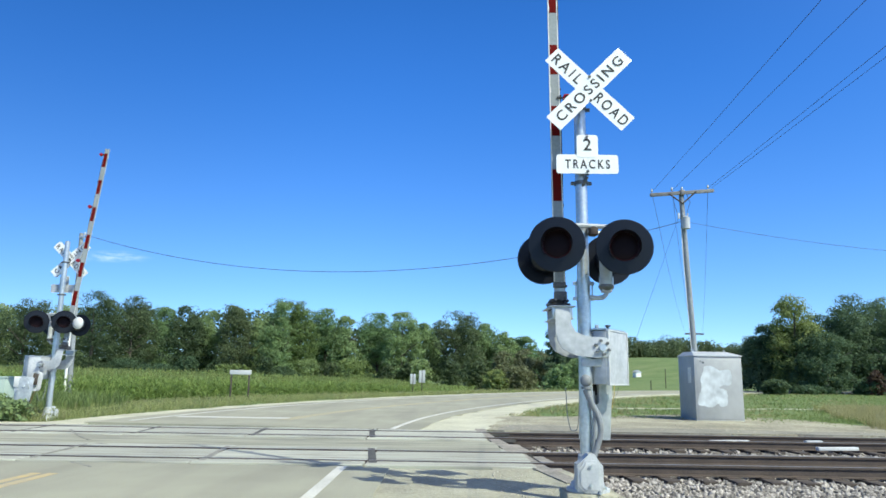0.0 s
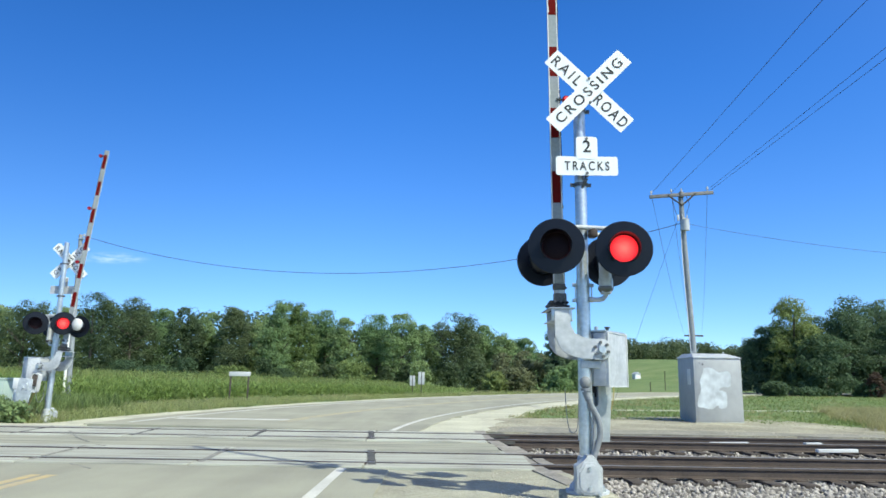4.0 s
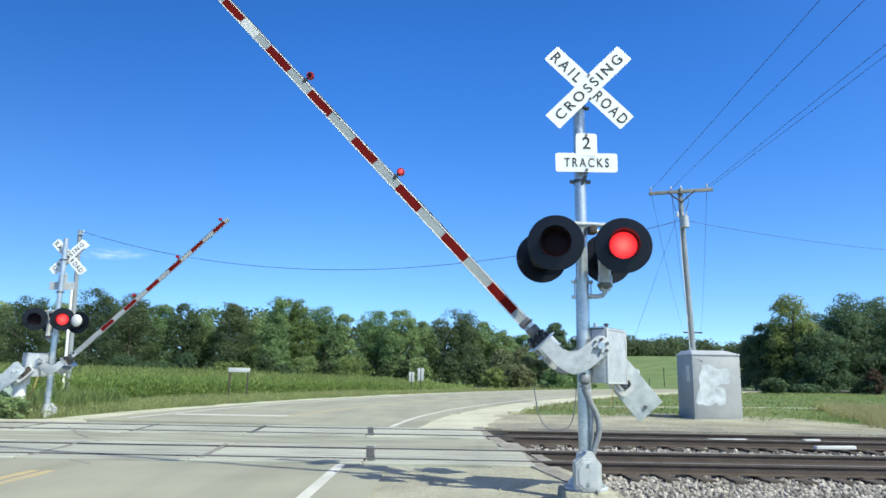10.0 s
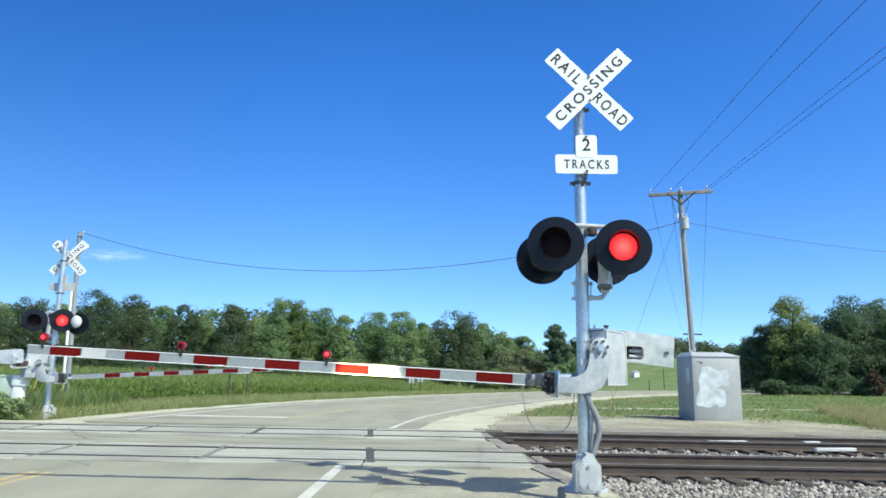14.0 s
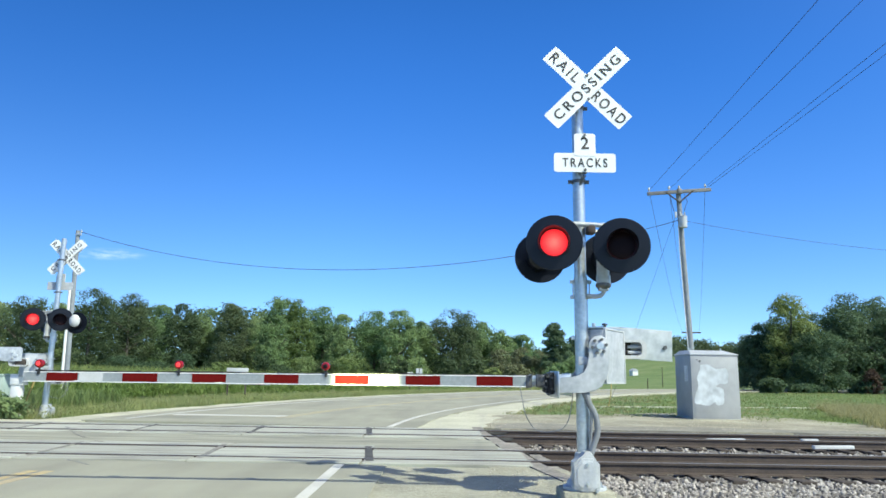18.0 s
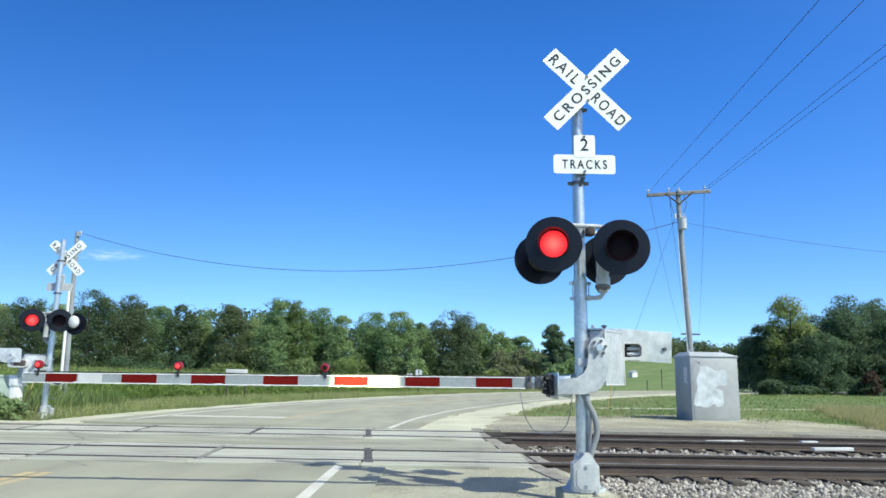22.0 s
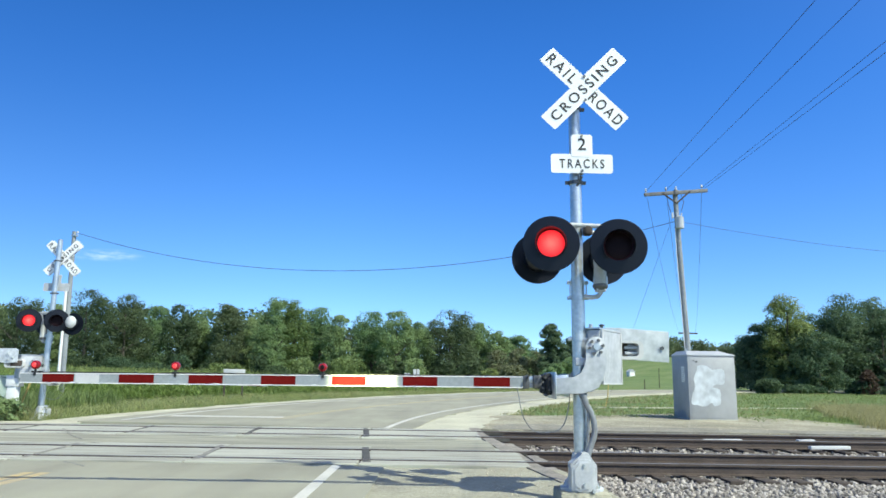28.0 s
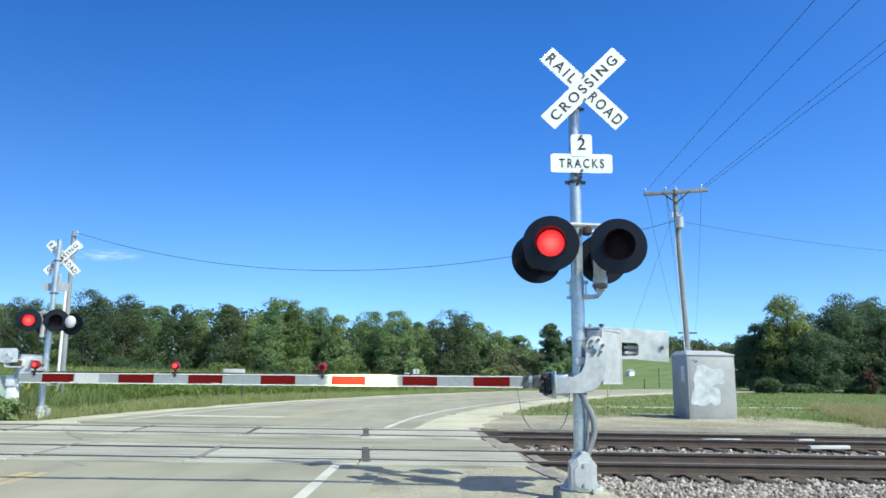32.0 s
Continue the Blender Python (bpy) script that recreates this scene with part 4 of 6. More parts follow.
    part("weight_block", bm, TIE, arm, "dark fill for the shade inside the weight frame")
    bm = bmesh.new()
    rod(bm, (0.985, 0.585, 0.02), (0.985, 0.56, 0.02), 0.025, seg=6)
    part("bolt", bm, BOLT, arm)
    return arm


def build_signal(m, label, gate, back_buck):
    s = thing("crossing_signal", m, label, "railway signal", "crossing signals")
    bm = bmesh.new()
    box(bm, (0, 0, 0.0), (0.56, 0.54, 0.22), bevel=0.03)
    part("footing", bm, DUST, s, "dusty concrete footing")
    bm = bmesh.new()
    lathe(bm, [(0.001, 0.11), (0.24, 0.11), (0.24, 0.14), (0.20, 0.15), (0.16, 0.22), (0.125, 0.34), (0.105, 0.46), (0.10, 0.50), (0.075, 0.51)], Matrix(), 24)
    part("mast_base", bm, CASTING, s, "flared cast mast base")
    for a in range(4):
        bm = bmesh.new()
        x, y = 0.2 * math.cos(radians(45 + 90 * a)), 0.2 * math.sin(radians(45 + 90 * a))
        rod(bm, (x, y, 0.13), (x, y, 0.2), 0.018, seg=8)
        rod(bm, (x, y, 0.14), (x, y, 0.17), 0.035, seg=6)
        part("anchor_bolt", bm, GALV, s)
    bm = bmesh.new()
    rod(bm, (0, 0, 0.45), (0, 0, 2.5), 0.078, seg=24)
    top = 5.20 if back_buck else 4.78
    rod(bm, (0, 0, 2.5), (0, 0, top), 0.070, seg=24)
    rod(bm, (0, 0, top), (0, 0, top + 0.03), 0.074, 0.05, seg=24)
    part("mast", bm, GALV, s, "galvanised steel mast")
    # junction box on the base
    bm = bmesh.new()
    plate(bm, [(-0.155, 0.13), (0.115, 0.13), (0.125, 0.15), (0.125, 0.40), (0.06, 0.47), (0.03, 0.53), (-0.04, 0.53), (-0.08, 0.47), (-0.165, 0.42), (-0.165, 0.15)], -0.24, -0.08, bevel=0.008)
    jb = part("junction_box", bm, SILVER, s, "silver junction box with a bolted lid")
    bm = bmesh.new()
    shape = [(-0.16, 0.185), (-0.16, 0.375), (-0.115, 0.40), (-0.085, 0.465), (0.045, 0.465), (0.075, 0.40), (0.12, 0.375), (0.12, 0.185), (0.07, 0.155), (0.05, 0.12), (-0.09, 0.12), (-0.11, 0.155)]
    plate(bm, shape, -0.255, -0.241, bevel=0.005)
    plate(bm, [(-0.02 + (x + 0.02) * 0.80, 0.29 + (z - 0.29) * 0.84) for x, z in shape], -0.266, -0.2555, bevel=0.004)
    part("lid", bm, SILVER, jb, "notched silver lid with a raised panel")
    for x, z in ((-0.02, 0.40), (-0.02, 0.20), (0.08, 0.13)):
        bm = bmesh.new()
        rod(bm, (x, -0.235, z), (x, -0.285, z), 0.020, seg=6)
        part("bolt", bm, GALV, jb)
    bm = bmesh.new()
    pts = spline([(0.02, 1.14), (0.05, 1.04), (0.10, 0.95), (0.13, 0.84), (0.13, 0.72), (0.09, 0.60), (0.05, 0.48)], 0.03)
    tube(bm, [(x, -0.115, z) for x, z in pts], 0.034, 12)
    part("conduit", bm, CONDUIT, s, "flexible grey conduit")
    bm = bmesh.new()
    pts = spline([(0.02, 1.16), (0.05, 1.05), (0.07, 0.9), (0.06, 0.7), (0.04, 0.5)], 0.06)
    tube(bm, [(x, -0.11, z) for x, z in pts], 0.016, 8)
    part("conduit", bm, CONDUIT, s, "thin grey conduit")
    for z in (2.26, 2.44, 1.78, 3.66, 4.60):
        bm = bmesh.new()
        lathe(bm, [(0.082, -0.02), (0.086, -0.02), (0.086, 0.02), (0.082, 0.02)], Matrix.Translation((0, 0, z)), 24, True)
        box(bm, (-0.10, 0, z), (0.05, 0.03, 0.04), bevel=0.003)
        box(bm, (0.10, 0, z), (0.05, 0.03, 0.04), bevel=0.003)
        part("clamp_band", bm, BOLT if z > 3.5 else GALV, s, "steel clamp round the mast")
    for x in (-0.095, 0.095):
        bm = bmesh.new()
        rod(bm, (x, -0.03, 2.24), (x, -0.03, 2.46), 0.008, seg=8)
        part("tie_rod", bm, GALV, s)
    bm = bmesh.new()
    tube(bm, [(0.30, -0.12, 1.27), (0.29, -0.13, 1.15), (0.26, -0.13, 1.02)], 0.006, 6)
    part("bonding_wire", bm, TAN, s, "thin yellow bonding wire")
    # signs
    if back_buck:
        crossbuck(s, -0.03, -0.25, 4.72)
        crossbuck(s, -0.03, -0.18, 4.72, 180)
    else:
        crossbuck(s, 0.085, -0.2, 4.79)
    outline = [p for p in rounded(-0.32, 0.42, 3.74, 3.975, 0.03, 3)]
    tab = rounded(-0.075, 0.18, 3.94, 4.22, 0.03, 3)
    bm = bmesh.new()
    plate(bm, outline, -0.154, -0.15)
    plate(bm, tab, -0.1585, -0.1545)
    sign = part("tracks_sign", bm, SIGN_WHITE, s, "white plate telling the number of tracks", smooth=False)
    bm = bmesh.new()
    plate(bm, outline, -0.149, -0.146)
    plate(bm, [(x, min(z, 4.2)) for x, z in tab], -0.1455, -0.1425)
    part("sign_back", bm, CASTING, sign, "dull bare metal back", smooth=False)
    part("lettering", words("TRACKS", 0.155, LETTER, width=0.535), None, sign, "black capital letters", pose(0.05, -0.1565, 3.857), smooth=False)
    part("lettering", words("2", 0.21, LETTER), None, sign, "black numeral", pose(0.052, -0.161, 4.10), smooth=False)
    bm = bmesh.new()
    box(bm, (0.05, -0.12, 3.98), (0.04, 0.06, 0.5))
    rod(bm, (0.055, -0.10, 3.72), (0.0, -0.05, 3.60), 0.02, seg=8)
    part("sign_bracket", bm, BOLT, s, "dark sign bracket")
    for bx, bz in ((0.05, 4.195), (0.05, 3.765)):
        bm = bmesh.new()
        rod(bm, (bx, -0.154, bz), (bx, -0.178, bz), 0.017, seg=6)
        part("bolt", bm, BOLT, sign, "dark bolt head")
    # lamp crossarm, lamps and bell
    bm = bmesh.new()
    tube(bm, [(-0.36, -0.16, 3.06), (-0.2, -0.15, 3.11), (0.12, -0.15, 3.10), (0.3, -0.16, 3.09), (0.42, -0.2, 3.06)], 0.028, 10)
    tube(bm, [(-0.36, 0.16, 3.06), (-0.2, 0.15, 3.10), (0.12, 0.15, 3.10), (0.42, 0.2, 3.06)], 0.028, 10)
    for x in (-0.38, 0.38):
        for sy in (-1, 1):
            rod(bm, (x, sy * 0.16, 3.06), (x, sy * 0.24, 2.92), 0.026, seg=10)
    part("crossarm", bm, SILVER, s, "silver pipe crossarm holding the lamps")
    bm = bmesh.new()
    box(bm, (0.11, -0.10, 3.06), (0.095, 0.15, 0.13), bevel=0.02)
    part("crossarm_clamp", bm, RUST, s, "rusty clamp holding the crossarm")
    build_lamp(s, -0.38, -0.45, 2.82, 0 if back_buck else -10, leds_left)
    build_lamp(s, 0.38, -0.45, 2.80, 0 if back_buck else -10, leds_right)
    a, b = (leds_left, leds_right) if back_buck else (leds_right, leds_left)
    aim = 204 if back_buck else 180
    rise = 0.05 if back_buck else 0.0
    build_lamp(s, 0.36 if back_buck else 0.41, 0.45, 2.80 + rise, aim, a)
    build_lamp(s, -0.41, 0.45, 2.80 + rise, aim, b)
    bm = bmesh.new()
    rod(bm, (0.245, -0.1, 2.46), (0.245, -0.1, 2.86), 0.072, seg=24)
    rod(bm, (0.245, -0.1, 2.86), (0.245, -0.1, 2.93), 0.072, 0.035, seg=24)
    rod(bm, (0.245, -0.1, 2.38), (0.245, -0.1, 2.46), 0.08, seg=24)
    bell = part("bell", bm, SILVER, s, "silver cylindrical warning bell")
    bm = bmesh.new()
    lathe(bm, [(0.030, 2.33), (0.062, 2.345), (0.086, 2.375), (0.090, 2.40), (0.086, 2.415), (0.06, 2.42)], Matrix.Translation((0.245, -0.1, 0)), 24)
    part("bell_cup", bm, BOLT, bell, "dark cup under the bell")
    for a in (200, 320, 80):
        bm = bmesh.new()
        x, y = 0.245 + 0.082 * math.cos(radians(a)), -0.1 + 0.082 * math.sin(radians(a))
        rod(bm, (x, y, 2.40), (x, y, 2.50), 0.011, seg=8)
        part("cup_bolt", bm, GALV, bell)
    bm = bmesh.new()
    tube(bm, [(0.06, -0.06, 2.27), (0.15, -0.09, 2.26), (0.21, -0.1, 2.27), (0.245, -0.1, 2.31), (0.245, -0.1, 2.38)], 0.028, 10)
    box(bm, (0.245, -0.1, 2.35), (0.11, 0.11, 0.05), bevel=0.01)
    part("elbow", bm, CASTING, bell, "pipe elbow holding the bell")
    if back_buck:
        bm = bmesh.new()
        bmesh.ops.create_uvsphere(bm, u_segments=20, v_segments=12, radius=0.17, matrix=pose(-0.84, 0.52, 2.82) @ Matrix.Diagonal((0.85, 0.6, 1.0, 1)))
        part("bell_dome", bm, PALE, s, "white bell dome beside the lamps")
    # gate mechanism: a case set askew, its plan and door angle shaped to fit the camera's view
    plan = [(0.217, -0.125), (0.579, 0.411), (0.40, 0.52), (0.12, 0.42), (0.095, -0.035)]
    bm = bmesh.new()
    low, high = ([bm.verts.new((x, y, z)) for x, y in plan] for z in (1.275, 1.885))
    for i in range(5):
        bm.faces.new((low[i], low[(i + 1) % 5], high[(i + 1) % 5], high[i]))
    bm.faces.new(high)
    bm.faces.new(low[::-1])
    bmesh.ops.bevel(bm, geom=bm.edges[:], offset=0.008, segments=2, affect="EDGES", profile=0.5)
    mech = part("gate_mechanism", bm, CASTING, s, "grey gate mechanism case")
    askew = Matrix.Translation((0.217, -0.125, 0)) @ pose(0, 0, 0, 0, 0, 56.0)
    bm = bmesh.new()
    plate(bm, rounded(0.004, 0.644, 1.265, 1.893, 0.008), -0.024, -0.002, askew, bevel=0.004)
    door = part("case_door", bm, CASTING, mech, "pale grey case door")
    bm = bmesh.new()
    for x0, x1, z0, z1 in ((0.004, 0.034, 1.265, 1.893), (0.618, 0.644, 1.265, 1.893), (0.034, 0.618, 1.877, 1.893), (0.034, 0.618, 1.265, 1.281)):
        box(bm, ((x0 + x1) / 2, -0.0285, (z0 + z1) / 2), (x1 - x0, 0.009, z1 - z0), askew, bevel=0.003)
    part("door_rim", bm, PALE, door, "raised pale rim of the door")
    for z in (1.40, 1.76):
        bm = bmesh.new()
        p, q = askew @ Vector((0.652, -0.02, z - 0.04)), askew @ Vector((0.652, -0.02, z + 0.04))
        rod(bm, p, q, 0.011, seg=10)
        part("hinge", bm, GALV, door, "small steel hinge")
    bm = bmesh.new()
    top_low, top_high = ([bm.verts.new((0.30 + (x - 0.30) * 1.04, 0.2 + (y - 0.2) * 1.04, z)) for x, y in plan] for z in (1.894, 1.914))
    for i in range(5):
        bm.faces.new((top_low[i], top_low[(i + 1) % 5], top_high[(i + 1) % 5], top_high[i]))
    bm.faces.new(top_high)
    bm.faces.new(top_low[::-1])
    rod(bm, (0.14, -0.02, 1.915), (0.14, -0.02, 1.955), 0.022, seg=10)
    part("case_lid", bm, GALV, mech, "flat steel lid of the case")
    bm = bmesh.new()
    rod(bm, (0.25, -0.09, 1.91), (0.25, -0.09, 1.95), 0.02, seg=8)
    rod(bm, (0.25, -0.09, 1.93), (0.25, -0.09, 1.945), 0.034, seg=6)
    part("lid_bolt", bm, BOLT, mech, "dark lid bolt")
    bm = bmesh.new()
    box(bm, (0.06, 0, 1.52), (0.24, 0.18, 0.09), bevel=0.01)
    part("mast_mount", bm, CASTING, mech, "mounting bracket round the mast")
    bm = bmesh.new()
    bmesh.ops.create_uvsphere(bm, u_segments=20, v_segments=12, radius=0.066, matrix=pose(-0.01, -0.065, 1.315) @ Matrix.Diagonal((1.0, 0.8, 1.08, 1)))
    rod(bm, (-0.01, -0.07, 1.22), (0.03, -0.085, 1.12), 0.045, seg=14)
    lathe(bm, [(0.05, -0.015), (0.062, -0.015), (0.062, 0.015), (0.05, 0.015)], Matrix.Translation((-0.005, -0.07, 1.235)), 16, True)
    # darker grey than the castings puts the shadow below the case into colour
    part("conduit_fitting", bm, CONDUIT, mech, "round cast conduit fitting, its grey darkened for the case's shadow")
    bm = bmesh.new()
    pts = spline([(0, 0), (-0.02, -0.2), (-0.08, -0.42), (-0.2, -0.5), (-0.42, -0.5), (-0.55, -0.34), (-0.60, -0.12), (-0.62, 0.0)], 0.05)
    tube(bm, [(x, 0, z) for x, z in pts], 0.0055, 6)
    cables.append(part("hanging_cable", bm, CONDUIT, s, "thin black cable looping to the arm", pose(-0.1, -0.12, 1.22)))
    arms.append(build_gate(s, *gate, back_buck))
    return s


NEAR_REDS = [(0.952, 1.381), (1.806, 2.213), (2.651, 3.048), (3.475, 3.882), (4.331, 4.731), (5.138, 5.551), (6.078, 6.446)]
FAR_REDS = [(1.72 + 0.82 * i, 2.14 + 0.82 * i) for i in range(6)]
NEAR_PIVOT, FAR_PIVOT = (0.168, 0.0, 1.688), (0.09, 0.0, 1.67)
build_signal(pose(1.62, 8.0, 0.0), "silver railway crossing signal with a gate arm on gravel",
             (NEAR_REDS, 6.712, [(3.165, leds_right), (4.90, leds_left), (6.55, leds_steady)], pose(*NEAR_PIVOT)), False)
build_signal(pose(-11.05, 19.55, -0.19, 0, 0, 180), "silver railway crossing signal across the tracks beside the verge",
             (FAR_REDS, 6.38, [(3.0, leds_right), (4.6, leds_left), (6.2, leds_steady)], pose(*FAR_PIVOT)), True)


# ---- cabinets, poles, signs ----
def build_cabinet():
    c = thing("signal_cabinet", pose(9.31, 24.45, -0.03, 0, 0, 1.5) @ Matrix.Diagonal((0.985, 0.985, 1.05, 1)), "grey metal signal cabinet with pale repainted patches on gravel", "cabinet")
    bm = bmesh.new()
    box(bm, (0, 0, 1.03), (1.66, 1.5, 2.06), bevel=0.01)
    part("body", bm, CABINET, c, "weathered grey sheet-metal body")
    bm = bmesh.new()
    low = [bm.verts.new(p) for p in ((-0.85, -0.78, 2.055), (0.85, -0.78, 2.055), (0.85, 0.78, 2.055), (-0.85, 0.78, 2.055))]
    eave = [bm.verts.new(p) for p in ((-0.85, -0.78, 2.085), (0.85, -0.78, 2.085), (0.85, 0.78, 2.085), (-0.85, 0.78, 2.085))]
    ridge = [bm.verts.new(p) for p in ((-0.70, -0.30, 2.22), (0.52, -0.30, 2.22), (0.52, 0.6, 2.22), (-0.70, 0.6, 2.22))]
    for ra, rb in ((low, eave), (eave, ridge)):
        for i in range(4):
            bm.faces.new((ra[i], ra[(i + 1) % 4], rb[(i + 1) % 4], rb[i]))
    bm.faces.new(ridge)
    bm.faces.new(low[::-1])
    part("roof", bm, SILVER, c, "shallow sheet-metal roof")
    bm = bmesh.new()
    box(bm, (0, 0, -0.02), (1.7, 1.54, 0.10), bevel=0.01)
    part("plinth", bm, CONCRETE, c)
    # front door with a repainted patch of uneven outline
    bm = bmesh.new()
    box(bm, (0, -0.757, 1.02), (1.52, 0.012, 1.92), bevel=0.004)
    door = part("door", bm, CABINET, c, "grey cabinet door")
    rng = random.Random(8)
    bm = bmesh.new()
    out = [(-0.49, 1.71), (-0.31, 1.76), (-0.1, 1.69), (0.05, 1.6), (0.4, 1.62), (0.45, 1.29), (0.4, 1.15), (0.11, 1.12), (0.02, 1.04), (0.26, 0.95), (0.25, 0.52), (0.05, 0.46), (-0.07, 0.56), (-0.29, 0.43), (-0.55, 0.48), (-0.74, 0.5), (-0.74, 0.72), (-0.61, 1.06), (-0.64, 1.29)]
    line = spline([(a, b) for a, b in out] + [out[0]], 0.05)[:-1]
    plate(bm, [(x + rng.uniform(-0.014, 0.014), z + rng.uniform(-0.014, 0.014)) for x, z in line], -0.7655, -0.7635)
    part("paint_patch", bm, WHITE_PATCH, door, "patchy white repainted area", smooth=False)
    bm = bmesh.new()
    box(bm, (-0.52, -0.775, 1.86), (0.05, 0.03, 0.05), bevel=0.006)
    box(bm, (-0.62, -0.775, 1.90), (0.03, 0.03, 0.03), bevel=0.006)
    part("hasp", bm, BOLT, door, "dark hasp and lock")
    bm = bmesh.new()
    box(bm, (-0.838, -0.3, 1.45), (0.012, 0.28, 0.5), bevel=0.004)
    part("vent", bm, WHITE_PAINT, c, "pale vent plate on the side")
    bm = bmesh.new()
    for i in range(7):
        box(bm, (-0.846, -0.3, 1.25 + 0.065 * i), (0.01, 0.25, 0.02))
    part("louvre", bm, GALV, c)
    for x, y in ((-0.64, -0.2), (0.48, -0.2)):
        bm = bmesh.new()
        rod(bm, (x, y, 2.2), (x, y, 2.25), 0.02, seg=8)
        lathe(bm, [(0.018, -0.01), (0.034, -0.01), (0.034, 0.01), (0.018, 0.01)], pose(x, y, 2.26, 90), 14, True)
        part("lifting_eye", bm, GALV, c)


CABINET = mat("weathered_grey_sheet_metal", (0.30, 0.31, 0.31), (0.42, 0.43, 0.43), 0.55, 0.15, 5, 0.9, 0.06, 0.004, 0.7)
WHITE_PATCH = mat("patchy_white_repaint", (0.36, 0.385, 0.40), (0.64, 0.69, 0.71), 0.6, 0, 5, 2.6, 0.1)
build_cabinet()


def build_pole(name, base, top, r0, r1, label):
    p = thing(name, pose(*base), label, "utility pole")
    d = Vector(top) - Vector(base)
    bm = bmesh.new()
    rod(bm, (0, 0, -0.3), d, r0, r1, 16)
    part("pole_shaft", bm, POLE_WOOD, p, "grey weathered wooden shaft")
    return p, d


def insulator(parent, x, y, z):
    bm = bmesh.new()
    lathe(bm, [(0.001, 0.0), (0.018, 0.0), (0.018, 0.08), (0.05, 0.09), (0.055, 0.13), (0.035, 0.16), (0.045, 0.18), (0.03, 0.22), (0.001, 0.23)], Matrix.Translation((x, y, z)), 12)
    part("insulator", bm, GLASS_INS, parent, "grey porcelain insulator")


POLE_TOP = Vector((10.58, 30.0, 9.72))
pole, d = build_pole("utility_pole", (10.91, 30.0, -0.1), POLE_TOP, 0.145, 0.105, "grey wooden utility pole with a crossarm and transformer")
bm = bmesh.new()
box(bm, (0, 0, 0), (2.88, 0.11, 0.15), bevel=0.01)
part("crossarm", bm, ARM_WOOD, pole, "dark weathered wooden crossarm", Matrix.Translation(d + Vector((0.0, -0.14, -0.12))) @ pose(0, 0, 0, 0, -5.0, 0))
bm = bmesh.new()
for sx in (-0.62, 0.62):
    tube(bm, [d + Vector((0.0, -0.16, -0.62)), d + Vector((sx, -0.2, -0.12 + 0.087 * sx))], 0.034, 8)
part("brace", bm, TIE, pole, "dark timber crossarm braces")
bm = bmesh.new()
c = d + Vector((0.05, -0.3, -1.55))
rod(bm, c + Vector((0, 0, -0.25)), c + Vector((0, 0, 0.25)), 0.18, seg=20)
rod(bm, c + Vector((0, 0, 0.25)), c + Vector((0, 0, 0.30)), 0.19, 0.1, seg=20)
rod(bm, c + Vector((-0.08, 0, 0.28)), c + Vector((-0.12, 0, 0.48)), 0.03, seg=8)
rod(bm, c + Vector((0.08, 0, 0.28)), c + Vector((0.10, 0, 0.45)), 0.03, seg=8)
part("transformer", bm, SILVER, pole, "pale cylindrical transformer can")
bm = bmesh.new()
box(bm, d + Vector((-0.22, -0.2, -1.2)), (0.08, 0.08, 0.26), bevel=0.01)
part("fuse_cutout", bm, GLASS_INS, pole, "grey fuse cutout")
bm = bmesh.new()
tube(bm, [d + Vector((-0.10, -0.12, -1.7)), d * 0.7 + Vector((-0.19, -0.12, 0)), d * 0.35 + Vector((-0.17, -0.13, 0)), Vector((-0.15, -0.13, 0.1))], 0.017, 8)
part("ground_wire", bm, WHITE_PAINT, pole, "pale guarded wire down the pole")
bm = bmesh.new()
for zz in (-1.28, -1.72):
    box(bm, d + Vector((0.03, -0.17, zz)), (0.30, 0.20, 0.035), bevel=0.004)
box(bm, d + Vector((0.0, -0.12, -0.12)), (0.20, 0.22, 0.24), bevel=0.02)
part("pole_hardware", bm, BOLT, pole, "dark steel bands and bolts")
bm = bmesh.new()
tube(bm, [d + Vector((-0.28, -0.2, -1.05)), d + Vector((-0.36, -0.2, -0.8)), d + Vector((-0.45, -0.16, -0.06))], 0.012, 6)
tube(bm, [d + Vector((0.12, -0.3, -1.05)), d + Vector((0.3, -0.26, -0.6)), d + Vector((0.16, -0.16, -0.05))], 0.012, 6)
part("jumper_wires", bm, WIRE, pole, "dark jumper wires to the transformer")
ARM_X = (-1.36, -0.45, 1.18, 1.36)
for x in ARM_X[:3] + (0.0,):
    insulator(pole, d.x + x, d.y - 0.14, d.z - 0.06 + 0.087 * x)
LEFT_TOP = Vector((-20.75, 38.0, 9.0))
left_pole, d2 = build_pole("utility_pole", (-20.45, 38.0, -0.1), LEFT_TOP, 0.14, 0.11, "pale wooden utility pole behind the far signal")
bm = bmesh.new()
box(bm, d2 + Vector((0.1, -0.1, -0.25)), (0.35, 0.08, 0.1), bevel=0.01)
part("bracket", bm, GALV, left_pole)
insulator(left_pole, d2.x + 0.25, d2.y - 0.1, d2.z - 0.2)
# added rod stands for the lit left edge of the single shaft
bm = bmesh.new()
rod(bm, (-0.20, -0.12, 0.3), (-0.34, -0.12, 6.1), 0.075, seg=12)
part("riser_pipe", bm, WHITE_PAINT, left_pole, "added white rod for the bright left edge of the pole")
far_pole, d3 = build_pole("utility_pole", (34.3, 95.0, -0.1), (34.4, 95.0, 7.7), 0.16, 0.12, "distant wooden utility pole among the trees")
bm = bmesh.new()
box(bm, d3 + Vector((0, 0, -0.2)), (2.6, 0.14, 0.2))
part("crossarm", bm, TIE, far_pole, "dark wooden crossarm")


